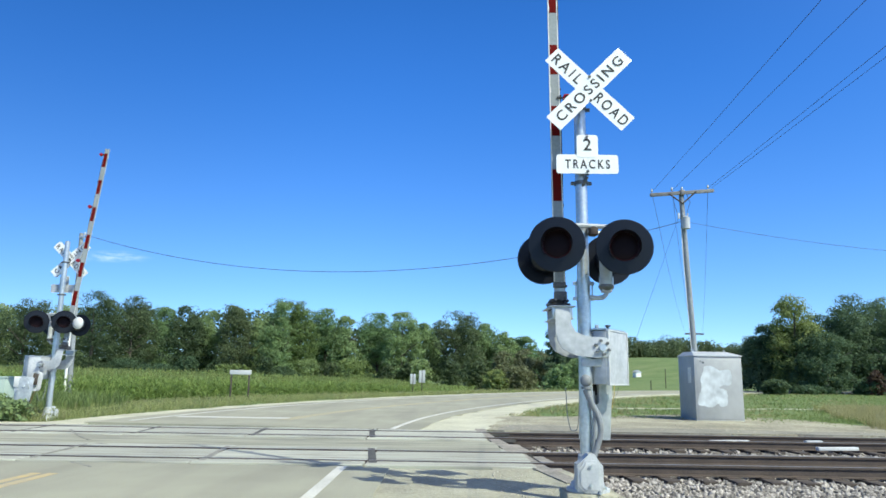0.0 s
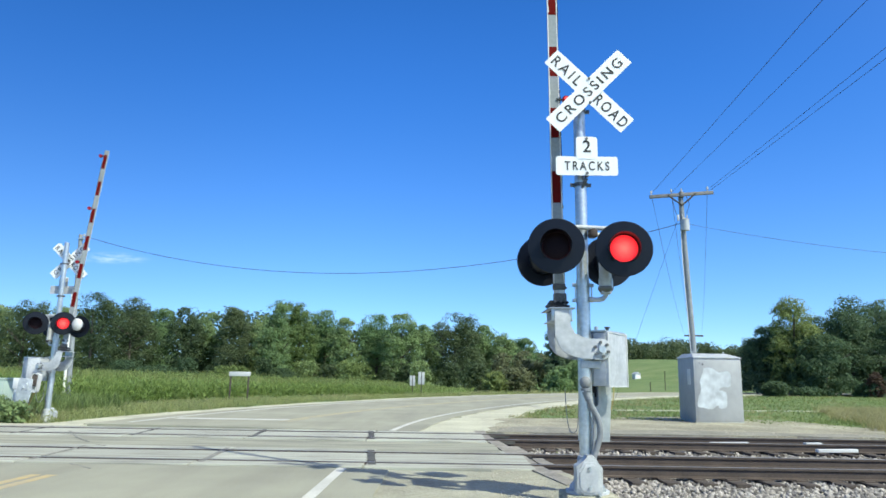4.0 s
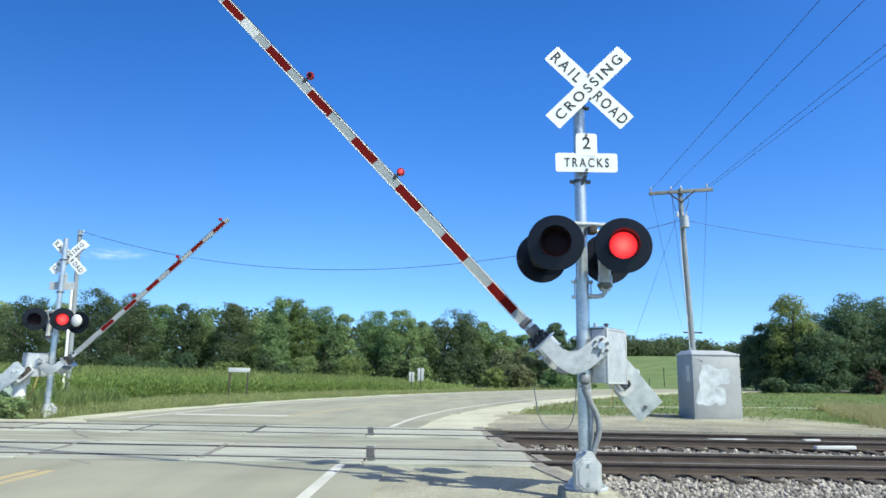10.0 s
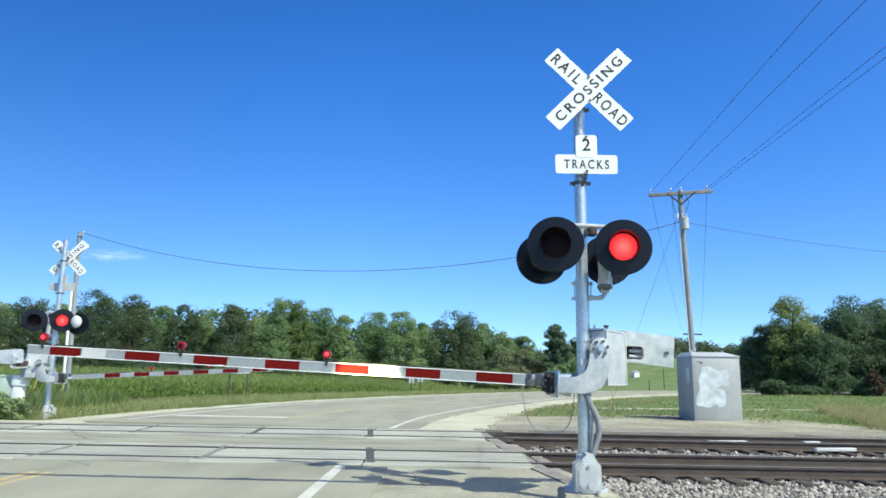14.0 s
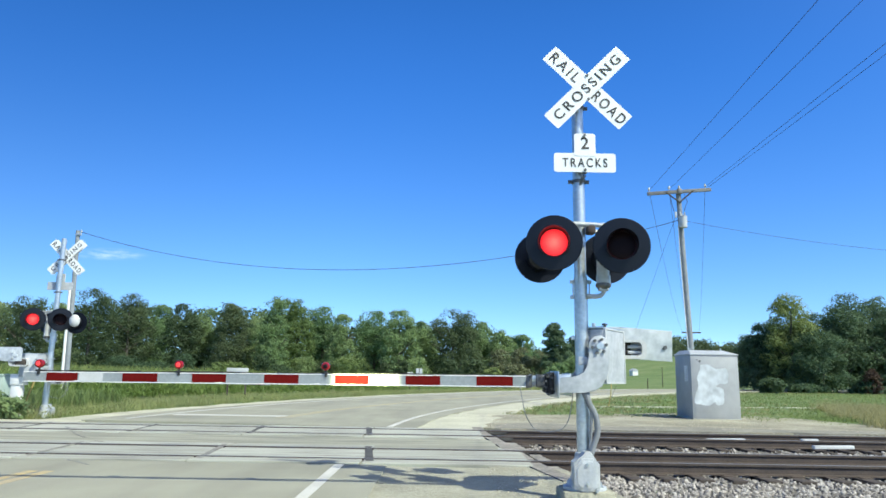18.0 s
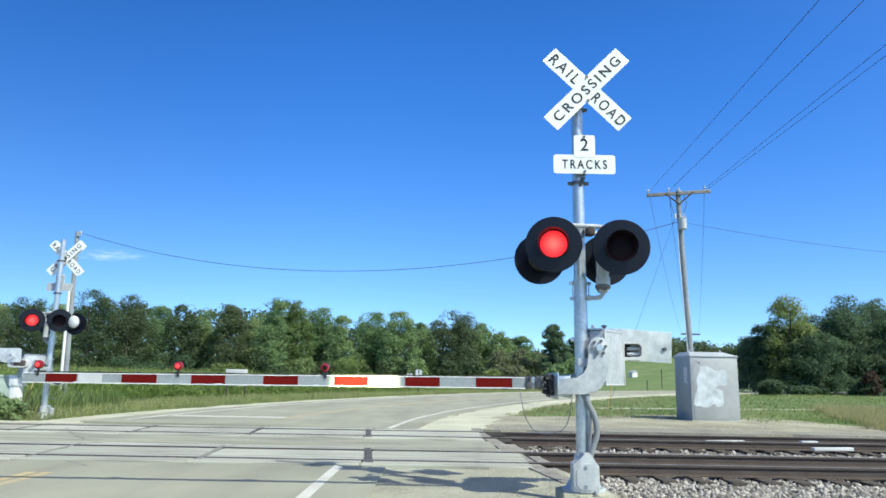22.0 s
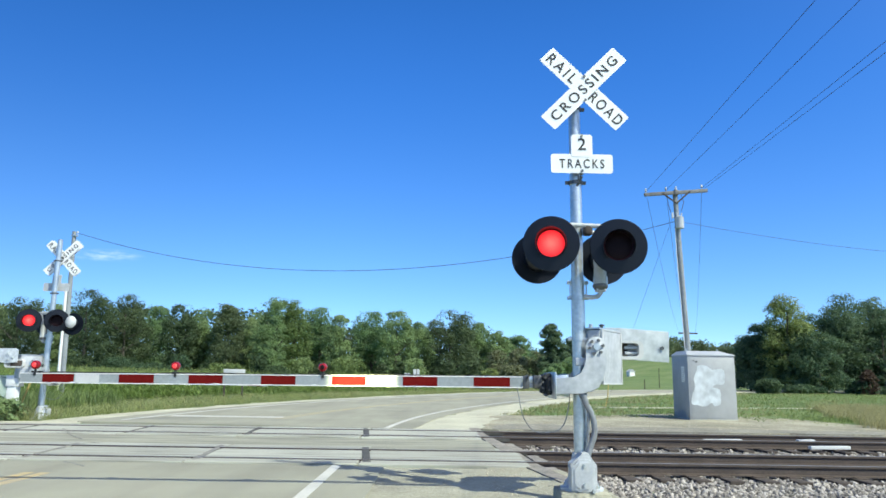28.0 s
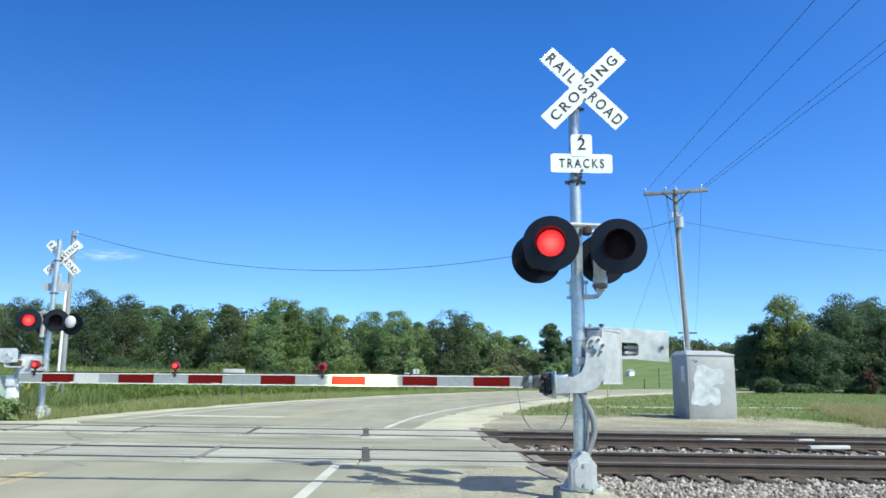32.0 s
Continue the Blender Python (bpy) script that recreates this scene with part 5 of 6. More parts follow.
def wire(p, q, sag, r=0.012, label="thin dark overhead wire"):
    p, q = Vector(p), Vector(q)
    bm = bmesh.new()
    n = 40
    tube(bm, [p.lerp(q, i / n) - Vector((0, 0, 4 * sag * (i / n) * (1 - i / n))) for i in range(n + 1)], r, 5)
    solid("overhead_wire", bm, WIRE, label, "wire", group="overhead wires")


def pole_arm(x):
    return POLE_TOP + Vector((x, -0.14, 0.02 + 0.087 * x))


def far_arm(x):
    return Vector((34.4 + x * 0.9, 95.0, 7.65))


for x, q in zip(ARM_X, ((5.77, -20, 9.6), (7.0, -20, 9.6), (9.1, -20, 9.6), (9.97, -20, 9.6))):
    wire(pole_arm(x), q, 0.1, 0.0075)
for x in ARM_X[:3]:
    wire(pole_arm(x), far_arm(x), 0.9, 0.009)
wire(LEFT_TOP + Vector((0.25, -0.1, -0.1)), POLE_TOP + Vector((-0.1, -0.15, -1.45)), 2.2, 0.014)
wire(POLE_TOP + Vector((0.1, -0.15, -1.45)), Vector((42, 40.0, 9.2)), 0.9, 0.009)
wire(POLE_TOP + Vector((-0.15, 0, -1.2)), Vector((7.9, 33.0, 0.0)), 0.0, 0.006, "thin steel guy wire of the utility pole")


def build_board_sign():
    s = thing("road_sign", pose(-10.75, 36.6, 0), "blank white board on two posts in the verge", "sign")
    bm = bmesh.new()
    box(bm, (0, -0.03, 1.355), (1.14, 0.02, 0.23), bevel=0.004)
    part("board", bm, PALE, s, "pale grey-white board")
    for x in (-0.48, 0.46):
        bm = bmesh.new()
        box(bm, (x, 0, 0.62), (0.075, 0.06, 1.66), bevel=0.004)
        part("post", bm, TIE, s, "dark post")
    return s


def build_small_sign(x, y, z0, w, h, n, label, top):
    s = thing("road_sign", pose(x, y, z0), label, "sign", "sign backs by the bend")
    bm = bmesh.new()
    box(bm, (0, 0.0, top / 2), (0.07, 0.06, top), bevel=0.004)
    part("post", bm, TIE, s, "dark post")
    for i in range(n):
        bm = bmesh.new()
        box(bm, ((i - (n - 1) / 2) * (w + 0.06), -0.05, top - h / 2), (w, 0.015, h), bevel=0.003)
        part("panel_plate", bm, SILVER, s, "grey-white sign plate")


build_board_sign()
build_small_sign(-2.72, 60, -0.06, 0.20, 0.85, 2, "two narrow pale sign plates on one post beside the bend", 1.50)
build_small_sign(-1.95, 60, -0.06, 0.24, 1.05, 2, "two pale sign plates on one post beside the bend", 1.82)


def build_pedestals():
    p = thing("utility_cabinet", pose(-13.05, 20.1, -0.06), "pale green utility cabinet among weeds", "cabinet")
    bm = bmesh.new()
    box(bm, (0, 0, 0.58), (1.15, 0.7, 1.16), bevel=0.03)
    part("body", bm, GREEN_BOX, p, "pale green body")
    bm = bmesh.new()
    box(bm, (0, 0, 1.17), (1.2, 0.75, 0.05), bevel=0.015)
    part("lid", bm, GREEN_BOX, p)
    q = thing("utility_pedestal", pose(-11.72, 19.3, -0.06), "white utility pedestal among weeds", "cabinet")
    bm = bmesh.new()
    box(bm, (0, 0, 0.5), (0.26, 0.22, 1.0), bevel=0.02)
    part("body", bm, WHITE_PAINT, q, "white body")
    bm = bmesh.new()
    box(bm, (0.02, 0, 1.06), (0.36, 0.28, 0.3), bevel=0.02)
    part("cap", bm, WHITE_PAINT, q)
    g = thing("guy_guard", pose(-12.35, 20.6, -0.06), "tan plastic guy wire guard leaning", "guard")
    bm = bmesh.new()
    tube(bm, [(0.0, 0, 0.0), (0.25, 0, 0.8), (0.50, 0, 1.65)], 0.03, 8)
    part("guard_tube", bm, TAN, g)


build_pedestals()


def build_shed():
    s = thing("shed", pose(45.9, 166, float(ground_height(45.9, 166)), 0, 0, 20), "small distant white shed on the green field", "shed")
    bm = bmesh.new()
    box(bm, (0, 0, 0.55), (1.5, 1.3, 1.3), bevel=0.02)
    part("wall", bm, WHITE_PAINT, s)
    bm = bmesh.new()
    plate(bm, [(-0.9, 1.15), (0, 1.7), (0.9, 1.15)], -0.8, 0.8)
    part("roof", bm, CASTING, s, "grey gable roof")


build_shed()
for x, y, h in ((26.5, 89.5, 1.2), (32.6, 102.7, 2.8)):
    bm = bmesh.new()
    rod(bm, (0, 0, -0.1), (0, 0, h), 0.06, 0.055, 8)
    solid("field_post", bm, TIE, "dark wooden post in the far grass", "post", pose(x, y, float(ground_height(x, y))), group="field posts")
for x, y, w, a in ((8.48, 15.28, 0.95, 9), (6.7, 16.6, 0.95, 9), (8.79, 16.84, 0.42, 9)):
    bm = bmesh.new()
    box(bm, (0, 0, 0.05), (w, 0.12, 0.07), bevel=0.012)
    solid("white_board", bm, PALE, "white painted board lying on the ballast", "board", pose(x, y, -0.13, 0, 0, a), group="boards on the ballast")


# ---- plants ----
def blades(name, pts, height, width, material, label, seed, lean=0.35, per=3):
    """Tufts of bent blades of grass, as one mass."""
    rng = np.random.default_rng(seed)
    p = np.repeat(pts, per, axis=0)
    n = len(p)
    p = p + np.concatenate([rng.normal(0, 0.06, (n, 2)), np.zeros((n, 1))], 1)
    a = rng.uniform(0, math.tau, n)
    h = rng.uniform(height[0], height[1], n)
    w = rng.uniform(0.6, 1.2, n) * width
    d = np.stack([np.cos(a), np.sin(a), np.zeros(n)], 1)
    s = np.stack([-np.sin(a), np.cos(a), np.zeros(n)], 1)
    up = np.array([0, 0, 1.0])
    l = rng.uniform(0.1, lean, n) * h
    v0 = p - s * w[:, None]
    v1 = p + s * w[:, None]
    mid = p + up * (h * 0.6)[:, None] + d * (l * 0.35)[:, None]
    v2, v3 = mid + s * (w * 0.8)[:, None], mid - s * (w * 0.8)[:, None]
    tipp = p + up * h[:, None] + d * l[:, None]
    v4, v5 = tipp + s * (w * 0.12)[:, None], tipp - s * (w * 0.12)[:, None]
    v = np.stack([v0, v1, v2, v3, v4, v5], 1).reshape(-1, 3)
    b = (np.arange(n) * 6)[:, None]
    f = np.concatenate([b + np.array([0, 1, 2, 3]), b + np.array([3, 2, 4, 5])])
    solid(name, raw_mesh(name, v, f, material), None, label, "grass", kind="stuff")


def on_ground(x, y, dz=0.0):
    return np.stack([x, y, ground_height(x, y) + dz], 1)


def road_offset(x, y):
    """How far a place lies to the right of the road's centre line."""
    k = CENTRE_LINE[::2]
    d = np.gradient(k, axis=0)
    d /= np.linalg.norm(d, axis=1)[:, None]
    q = np.stack([x, y], 1)
    near = np.array([np.argmin(((k - p) ** 2).sum(1)) for p in q])
    r = q - k[near]
    return r[:, 0] * d[near, 1] - r[:, 1] * d[near, 0]


rng = np.random.default_rng(11)
# tall verge on the far left of the road
x, y = rng.uniform(-34, 14, 34000), 18.7 + rng.random(34000) ** 1.4 * 60
o = road_offset(x, y)
keep = (o < -5.7) & (o > -5.7 - 5 - 0.16 * y) & ~((x < -20) & (y < 19.2))
blades("verge_grass", on_ground(x[keep], y[keep]), (0.10, 0.30), 0.007, VERGE, "rough green verge grass beside the road", 1, 2.2, 9)
keep2 = keep & (rng.random(len(x)) < 0.30 + 0.3 * np.sin(x * 0.8 + 2 * np.sin(y * 0.3)))
blades("seeding_grass", on_ground(x[keep2], y[keep2]), (0.16, 0.44), 0.005, TALL, "tall dry seeding grass in the verge", 2, 1.7, 7)


def weeds(name, pts, height, leaf, material, label, seed, per=14):
    """Low broad-leaved weeds, as one mass of small leaves."""
    rng = np.random.default_rng(seed)
    p = np.repeat(pts, per, axis=0)
    n = len(p)
    p = p + np.stack([rng.normal(0, 0.13, n), rng.normal(0, 0.13, n), rng.random(n) ** 0.8 * np.repeat(rng.uniform(*height, len(pts)), per)], 1)
    nrm = rng.normal(0, 0.6, (n, 3)) + np.array([0, 0, 0.8])
    t = np.cross(nrm, rng.normal(size=(n, 3)))
    t /= np.linalg.norm(t, axis=1)[:, None]
    b = np.cross(nrm, t)
    b /= np.linalg.norm(b, axis=1)[:, None]
    size = rng.uniform(0.6, 1.3, (n, 1)) * leaf
    v = np.stack([p - t * size, p - b * size * 0.5, p + t * size, p + b * size * 0.5], 1).reshape(-1, 3)
    solid(name, raw_mesh(name, v, np.arange(n * 4).reshape(-1, 4), material), None, label, "weeds", kind="stuff")


pick = keep & (np.sin(x * 0.55 + 1.3 * np.sin(y * 0.4)) + rng.normal(0, 0.5, len(x)) > 0.35) & (rng.random(len(x)) < 0.22)
weeds("verge_weeds", on_ground(x[pick], y[pick]), (0.15, 0.45), 0.035, VERGE, "green broad-leaved weeds in the verge", 8)
pick = keep & (np.sin(x * 0.7 + 2.0 * np.sin(y * 0.3) + 2.0) + rng.normal(0, 0.5, len(x)) > 0.6) & (rng.random(len(x)) < 0.2) & (y < 40)
weeds("verge_weeds", on_ground(x[pick], y[pick]), (0.15, 0.4), 0.028, LEAF_E, "dry brown weed heads in the verge", 9)
# grass beyond the gravel lot and the mown field behind it
def patchy(x, y, seed=0.0):
    """Slow uneven pattern between -1 and 1 for bare and lush places."""
    return (np.sin(x * 0.9 + 1.7 * np.sin(y * 0.35 + seed)) + np.sin(y * 1.1 + 1.3 * np.sin(x * 0.5 + seed)) + np.sin((x + y) * 2.3 + seed)) / 3


x, y = rng.uniform(1, 60, 34000), 24 + rng.random(34000) ** 1.6 * 50
o = road_offset(x, y)
keep = (o > 6.0) & ~((x < 12.9) & (y < 27.2) & (x > 3.6)) & ~((x < 4.2) & (y < 25))
keep &= ~((np.abs(y - 32.5 - (x - 7) * 0.229) < 0.45) & (x > 6.8) & (x < 26.4))
lush = patchy(x, y) + smoothstep(6.5, 13.0, o) * 0.9 - 0.25 + rng.normal(0, 0.25, len(x)) > 0.12
blades("field_grass", on_ground(x[keep & lush], y[keep & lush]), (0.04, 0.16), 0.014, GRASS, "short green grass beyond the gravel", 3, 1.2, 3)
dry = keep & ~lush & (rng.random(len(x)) < 0.8)
blades("dry_grass", on_ground(x[dry], y[dry]), (0.04, 0.15), 0.009, TALL, "short dry tan grass beyond the gravel", 6, 1.3, 6)
x, y = rng.uniform(12.0, 36, 17000), rng.uniform(18.8, 33, 17000)
keep = (x > 12.9 + np.abs(y - 20) * 0.35 + 0.6 * patchy(x, y, 2.0))
blades("seeding_grass", on_ground(x[keep], y[keep]), (0.16, 0.50), 0.007, TALL, "tall pale grass at the end of the gravel", 4, 1.5, 5)
edge_x = np.concatenate([rng.uniform(3.0, 9.0, 90), rng.uniform(10.2, 14.5, 70), rng.uniform(1.7, 3.0, 40)])
edge_y = np.concatenate([25.1 + rng.normal(0, 0.35, 90), 24.2 + rng.normal(0, 1.0, 70), 12.0 + rng.uniform(-3, 6, 40)])
weeds("lot_weeds", on_ground(edge_x, edge_y, 0.03), (0.06, 0.2), 0.028, GRASS, "low green weeds along the edge of the gravel", 10, 18)
x, y = rng.uniform(-30, -12.0, 5000), rng.uniform(18.4, 27, 5000)
blades("seeding_grass", on_ground(x, y), (0.3, 0.8), 0.014, GRASS, "weeds round the utility cabinets", 5, 0.9, 4)


def build_corn():
    """Rows of ripe corn as one mass: stalk, arching leaves and tassel."""
    rng = np.random.default_rng(21)
    pts = []
    for row in range(16):
        off = -14.5 - 0.78 * row
        d = np.gradient(CENTRE_LINE, axis=0)
        d /= np.linalg.norm(d, axis=1)[:, None]
        line = CENTRE_LINE + np.stack([d[:, 1], -d[:, 0]], 1) * off
        line[:, 0] -= np.clip(60 - line[:, 1], 0, 60) * 0.22
        line = line[(line[:, 1] > 34) & (line[:, 1] < 90)]
        for a, b in zip(line, line[1:]):
            n = max(1, int(np.linalg.norm(b - a) / 0.19))
            t = (np.arange(n)[:, None] + rng.random((n, 1)) * 0.6) / n
            pts.append(a + (b - a) * t)
    q = np.concatenate(pts)
    xs, ys = rng.uniform(-85, 0, 2600), rng.uniform(48, 105, 2600)
    o = road_offset(xs, ys)
    extra = np.stack([xs, ys], 1)[o < -27]
    q = np.concatenate([q, extra])
    q = q[(q[:, 0] < 1.0 + rng.normal(0, 1.2, len(q))) & ~((q[:, 0] > -4.5) & (q[:, 1] < 62.5))]
    n = len(q)
    base = np.stack([q[:, 0], q[:, 1], ground_height(q[:, 0], q[:, 1])], 1)
    h = rng.normal(2.1, 0.12, n) * (1 - 0.32 * smoothstep(-32, -8, q[:, 0]) - 0.34 * smoothstep(-9, 1, q[:, 0]))
    V, Fc = [], []
    count = 0
    for leaf in range(11):
        a = rng.uniform(0, math.tau, n) if leaf % 2 == 0 else a + math.pi + rng.normal(0, 0.4, n)
        z = h * (0.12 + 0.075 * leaf)
        L = rng.uniform(0.45, 0.8, n) * (1 - 0.035 * leaf)
        d = np.stack([np.cos(a), np.sin(a), np.zeros(n)], 1)
        s = np.stack([-np.sin(a), np.cos(a), np.zeros(n)], 1) * rng.uniform(0.03, 0.05, n)[:, None]
        p0 = base + np.array([0, 0, 1.0]) * z[:, None]
        p1 = p0 + d * (L * 0.45)[:, None] + np.array([0, 0, 1.0]) * (L * 0.45)[:, None]
        p2 = p0 + d * L[:, None] + np.array([0, 0, 1.0]) * (L * rng.uniform(-0.1, 0.45, n))[:, None]
        v = np.stack([p0 - s * 0.5, p0 + s * 0.5, p1 + s, p1 - s, p2 + s * 0.2, p2 - s * 0.2], 1)
        b = (np.arange(n) * 6)[:, None] + count
        V.append(v.reshape(-1, 3))
        Fc += [b + np.array([0, 1, 2, 3]), b + np.array([3, 2, 4, 5])]
        count += 6 * n
    solid("corn_field", raw_mesh("corn_field", np.concatenate(V), np.concatenate(Fc), CORN), None, "rows of tall green corn", "crop", kind="stuff")
    V, Fc, count = [], [], 0
    for k in range(3):
        a = rng.uniform(0, math.tau, n)
        d = np.stack([np.cos(a), np.sin(a), np.zeros(n)], 1) * rng.uniform(0.02, 0.16, n)[:, None]
        s = np.stack([-np.sin(a), np.cos(a), np.zeros(n)], 1) * 0.012
        p0 = base + np.array([0, 0, 1.0]) * (h - 0.1)[:, None]
        p1 = base + np.array([0, 0, 1.0]) * (h + rng.uniform(0.02, 0.2, n))[:, None] + d
        v = np.stack([p0 - s, p0 + s, p1 + s, p1 - s], 1)
        b = (np.arange(n) * 4)[:, None] + count
        V.append(v.reshape(-1, 3))
        Fc.append(b + np.array([0, 1, 2, 3]))
        count += 4 * n
    solid("corn_tassels", raw_mesh("corn_tassels", np.concatenate(V), np.concatenate(Fc), TASSEL), None, "tan tassels over the corn", "crop", kind="stuff")


build_corn()


def crown_mesh(h, w, seed, material, n_leaf=5200, low=0.22, leaf=0.30, slim=1.0, name="crown"):
    """Upright sub-crowns built of many small leaf clumps, with an uneven outline and gaps."""
    rng = np.random.default_rng(seed)
    leaders = [(0.0, 0.0, 1.0, 0.36)]
    for k in range(int(3 + w * 0.35)):
        a = rng.uniform(0, math.tau)
        r = w * rng.uniform(0.14, 0.30) * slim
        leaders.append((r * math.cos(a), r * math.sin(a), rng.uniform(0.72, 0.97), rng.uniform(0.22, 0.31)))
    c, r = [], []
    for lx, ly, top, wide in leaders:
        for k in range(int(14 + 34 * top * wide / 0.30)):
            t = rng.random() ** 0.8
            zz = low + (top - low) * t
            env = (1 - t ** 3.4) ** 0.6 * (0.70 + 0.30 * min(t / 0.3, 1.0)) + 0.04
            a = rng.uniform(0, math.tau)
            rad = w * wide * env * rng.uniform(0.4, 1.02) * slim
            rr = (0.036 * h + 0.045 * w) * rng.uniform(0.5, 1.2)
            c.append((lx + rad * math.cos(a), ly + rad * math.sin(a), min(zz * h, h - rr * 0.8)))
            r.append(rr)
    c, r = np.array(c), np.array(r)
    k = rng.choice(len(c), n_leaf, p=r ** 2 / (r ** 2).sum())
    u = rng.normal(size=(n_leaf, 3)) + np.array([0, 0, 0.35])
    u /= np.linalg.norm(u, axis=1)[:, None]
    fr = rng.uniform(0.3, 1.0, n_leaf) ** 0.5 * rng.uniform(0.85, 1.35, n_leaf)
    p = c[k] + u * (r[k] * fr)[:, None] * np.array([1.1, 1.1, 0.78])
    nrm = u * 0.8 + np.array([0, 0, 0.45]) + rng.normal(0, 0.36, (n_leaf, 3))
    nrm /= np.linalg.norm(nrm, axis=1)[:, None]
    t = np.cross(nrm, rng.normal(size=(n_leaf, 3)))
    t /= np.linalg.norm(t, axis=1)[:, None]
    b = np.cross(nrm, t)
    s = rng.uniform(0.55, 1.2, n_leaf) * leaf
    e1, e2 = t * s[:, None], b * (s * rng.uniform(0.45, 0.8, n_leaf))[:, None]
    v = np.stack([p - e1, p - e2 * 0.9 + e1 * 0.1, p + e1, p + e2], 1).reshape(-1, 3)
    return raw_mesh(name, v, np.arange(n_leaf * 4).reshape(-1, 4), material)


def trunk_bm(h, w, seed):
    rng = random.Random(seed)
    bm = bmesh.new()
    r = 0.02 * h
    rod(bm, (0, 0, -0.2), (0, 0, h * 0.45), r * 1.2, r * 0.75, 9)
    rod(bm, (0, 0, h * 0.44), (rng.uniform(-0.3, 0.3), rng.uniform(-0.3, 0.3), h * 0.82), r * 0.75, r * 0.25, 8)
    for k in range(6):
        a = rng.uniform(0, math.tau)
        z = h * rng.uniform(0.22, 0.6)
        q = Vector((math.cos(a) * w * 0.32, math.sin(a) * w * 0.32, z + h * rng.uniform(0.12, 0.25)))
        rod(bm, (0, 0, z), q, r * 0.5, r * 0.15, 6)
    return bm


def tree(x, y, h, w, seed, material, label, low=0.05, n=17500, leaf=0.155, slim=1.0, group="trees along the field"):
    z = float(ground_height(x, y))
    t = thing("tree", pose(x, y, z, 0, 0, (seed * 47) % 360), label, "tree", group)
    h += 0.5
    part("trunk", trunk_bm(h, w, seed), BARK, t, "grey-brown trunk and limbs")
    part("crown", crown_mesh(h - z, w, seed, material, n, low, leaf, slim), None, t, "crown of green leaves")


LABELS = {"A": "dense dark green broadleaf tree", "B": "mid-green broadleaf tree with a loose crown", "C": "yellow-green broadleaf tree", "D": "broadleaf tree with shade put into its dark leaf colour"}
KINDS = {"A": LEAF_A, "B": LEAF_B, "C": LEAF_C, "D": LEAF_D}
for i, (x, y, h, w, k) in enumerate((
        (-77.8, 112, 10.8, 10.5, "A"), (-77.4, 118, 12.1, 9, "B"), (-68.6, 112, 12.4, 9.6, "A"), (-66.7, 120, 12.2, 8.5, "B"),
        (-56.4, 110, 13.6, 10.5, "A"), (-52, 114, 13.2, 10, "A"), (-50.1, 122, 12.2, 8, "B"), (-42.3, 112, 11.5, 7.2, "A"),
        (-39.3, 116, 11.2, 7.2, "B"), (-34.3, 112, 11.8, 8.6, "A"), (-32.9, 122, 11.1, 7, "B"), (-26.6, 110, 12.8, 6.8, "B"),
        (-24.1, 114, 12.8, 6.6, "C"), (-20.5, 118, 12.0, 8.8, "B"), (-16.2, 112, 10.2, 6.6, "B"), (-11.3, 116, 11.3, 9, "B"),
        (-6.9, 110, 10.9, 7.6, "B"), (-3.6, 120, 9.9, 7.6, "B"), (1.7, 112, 11.3, 10.2, "A"), (6.6, 118, 9.8, 7.6, "B"),
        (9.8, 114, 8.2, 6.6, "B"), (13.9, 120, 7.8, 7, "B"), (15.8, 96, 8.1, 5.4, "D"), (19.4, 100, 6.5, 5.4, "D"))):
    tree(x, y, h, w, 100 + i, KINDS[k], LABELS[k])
# leaf colours hold light here: C a sunlit tall tree, D shaded neighbours
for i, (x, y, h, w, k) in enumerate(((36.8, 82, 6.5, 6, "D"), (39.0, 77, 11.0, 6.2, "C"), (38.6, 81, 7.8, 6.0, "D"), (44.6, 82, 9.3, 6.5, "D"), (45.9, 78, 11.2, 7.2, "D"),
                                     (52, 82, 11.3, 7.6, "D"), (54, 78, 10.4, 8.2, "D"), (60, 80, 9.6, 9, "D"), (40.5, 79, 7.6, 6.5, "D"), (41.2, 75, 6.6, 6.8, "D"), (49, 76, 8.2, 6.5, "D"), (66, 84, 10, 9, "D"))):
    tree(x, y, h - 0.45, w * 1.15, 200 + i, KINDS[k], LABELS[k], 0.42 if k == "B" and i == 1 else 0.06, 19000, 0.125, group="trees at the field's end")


def shrub(x, y, h, w, seed, material, label, n=1400, leaf=0.2):
    z = float(ground_height(x, y))
    s = thing("shrub", pose(x, y, z), label, "shrub", "shrubs")
    bm = bmesh.new()
    rng = random.Random(seed)
    for k in range(5):
        a = rng.uniform(0, math.tau)
        rod(bm, (0, 0, -0.1), (math.cos(a) * w * 0.25, math.sin(a) * w * 0.25, h * 0.6), 0.03, 0.01, 6)
    part("stems", bm, BARK, s)
    part("foliage", crown_mesh(h, w, seed, material, n, 0.02, leaf), None, s)


rng2 = random.Random(77)
for i in range(26):
    x = -80 + i * 3.7
    # left of -32 more shade-toned leaves stand for the wood's dark base
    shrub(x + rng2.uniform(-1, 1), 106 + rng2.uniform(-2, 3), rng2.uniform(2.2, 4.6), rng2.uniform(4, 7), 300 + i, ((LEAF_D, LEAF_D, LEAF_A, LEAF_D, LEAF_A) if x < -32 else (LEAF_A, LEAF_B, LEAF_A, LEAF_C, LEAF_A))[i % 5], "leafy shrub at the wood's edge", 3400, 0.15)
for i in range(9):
    shrub(34.5 + i * 3.4 + rng2.uniform(-1, 1), 73 + rng2.uniform(-1, 2), rng2.uniform(0.7, 1.7), rng2.uniform(2.5, 5.5), 340 + i, LEAF_D, "leafy shrub with the shade under the trees put into its colour", 2200, 0.14)
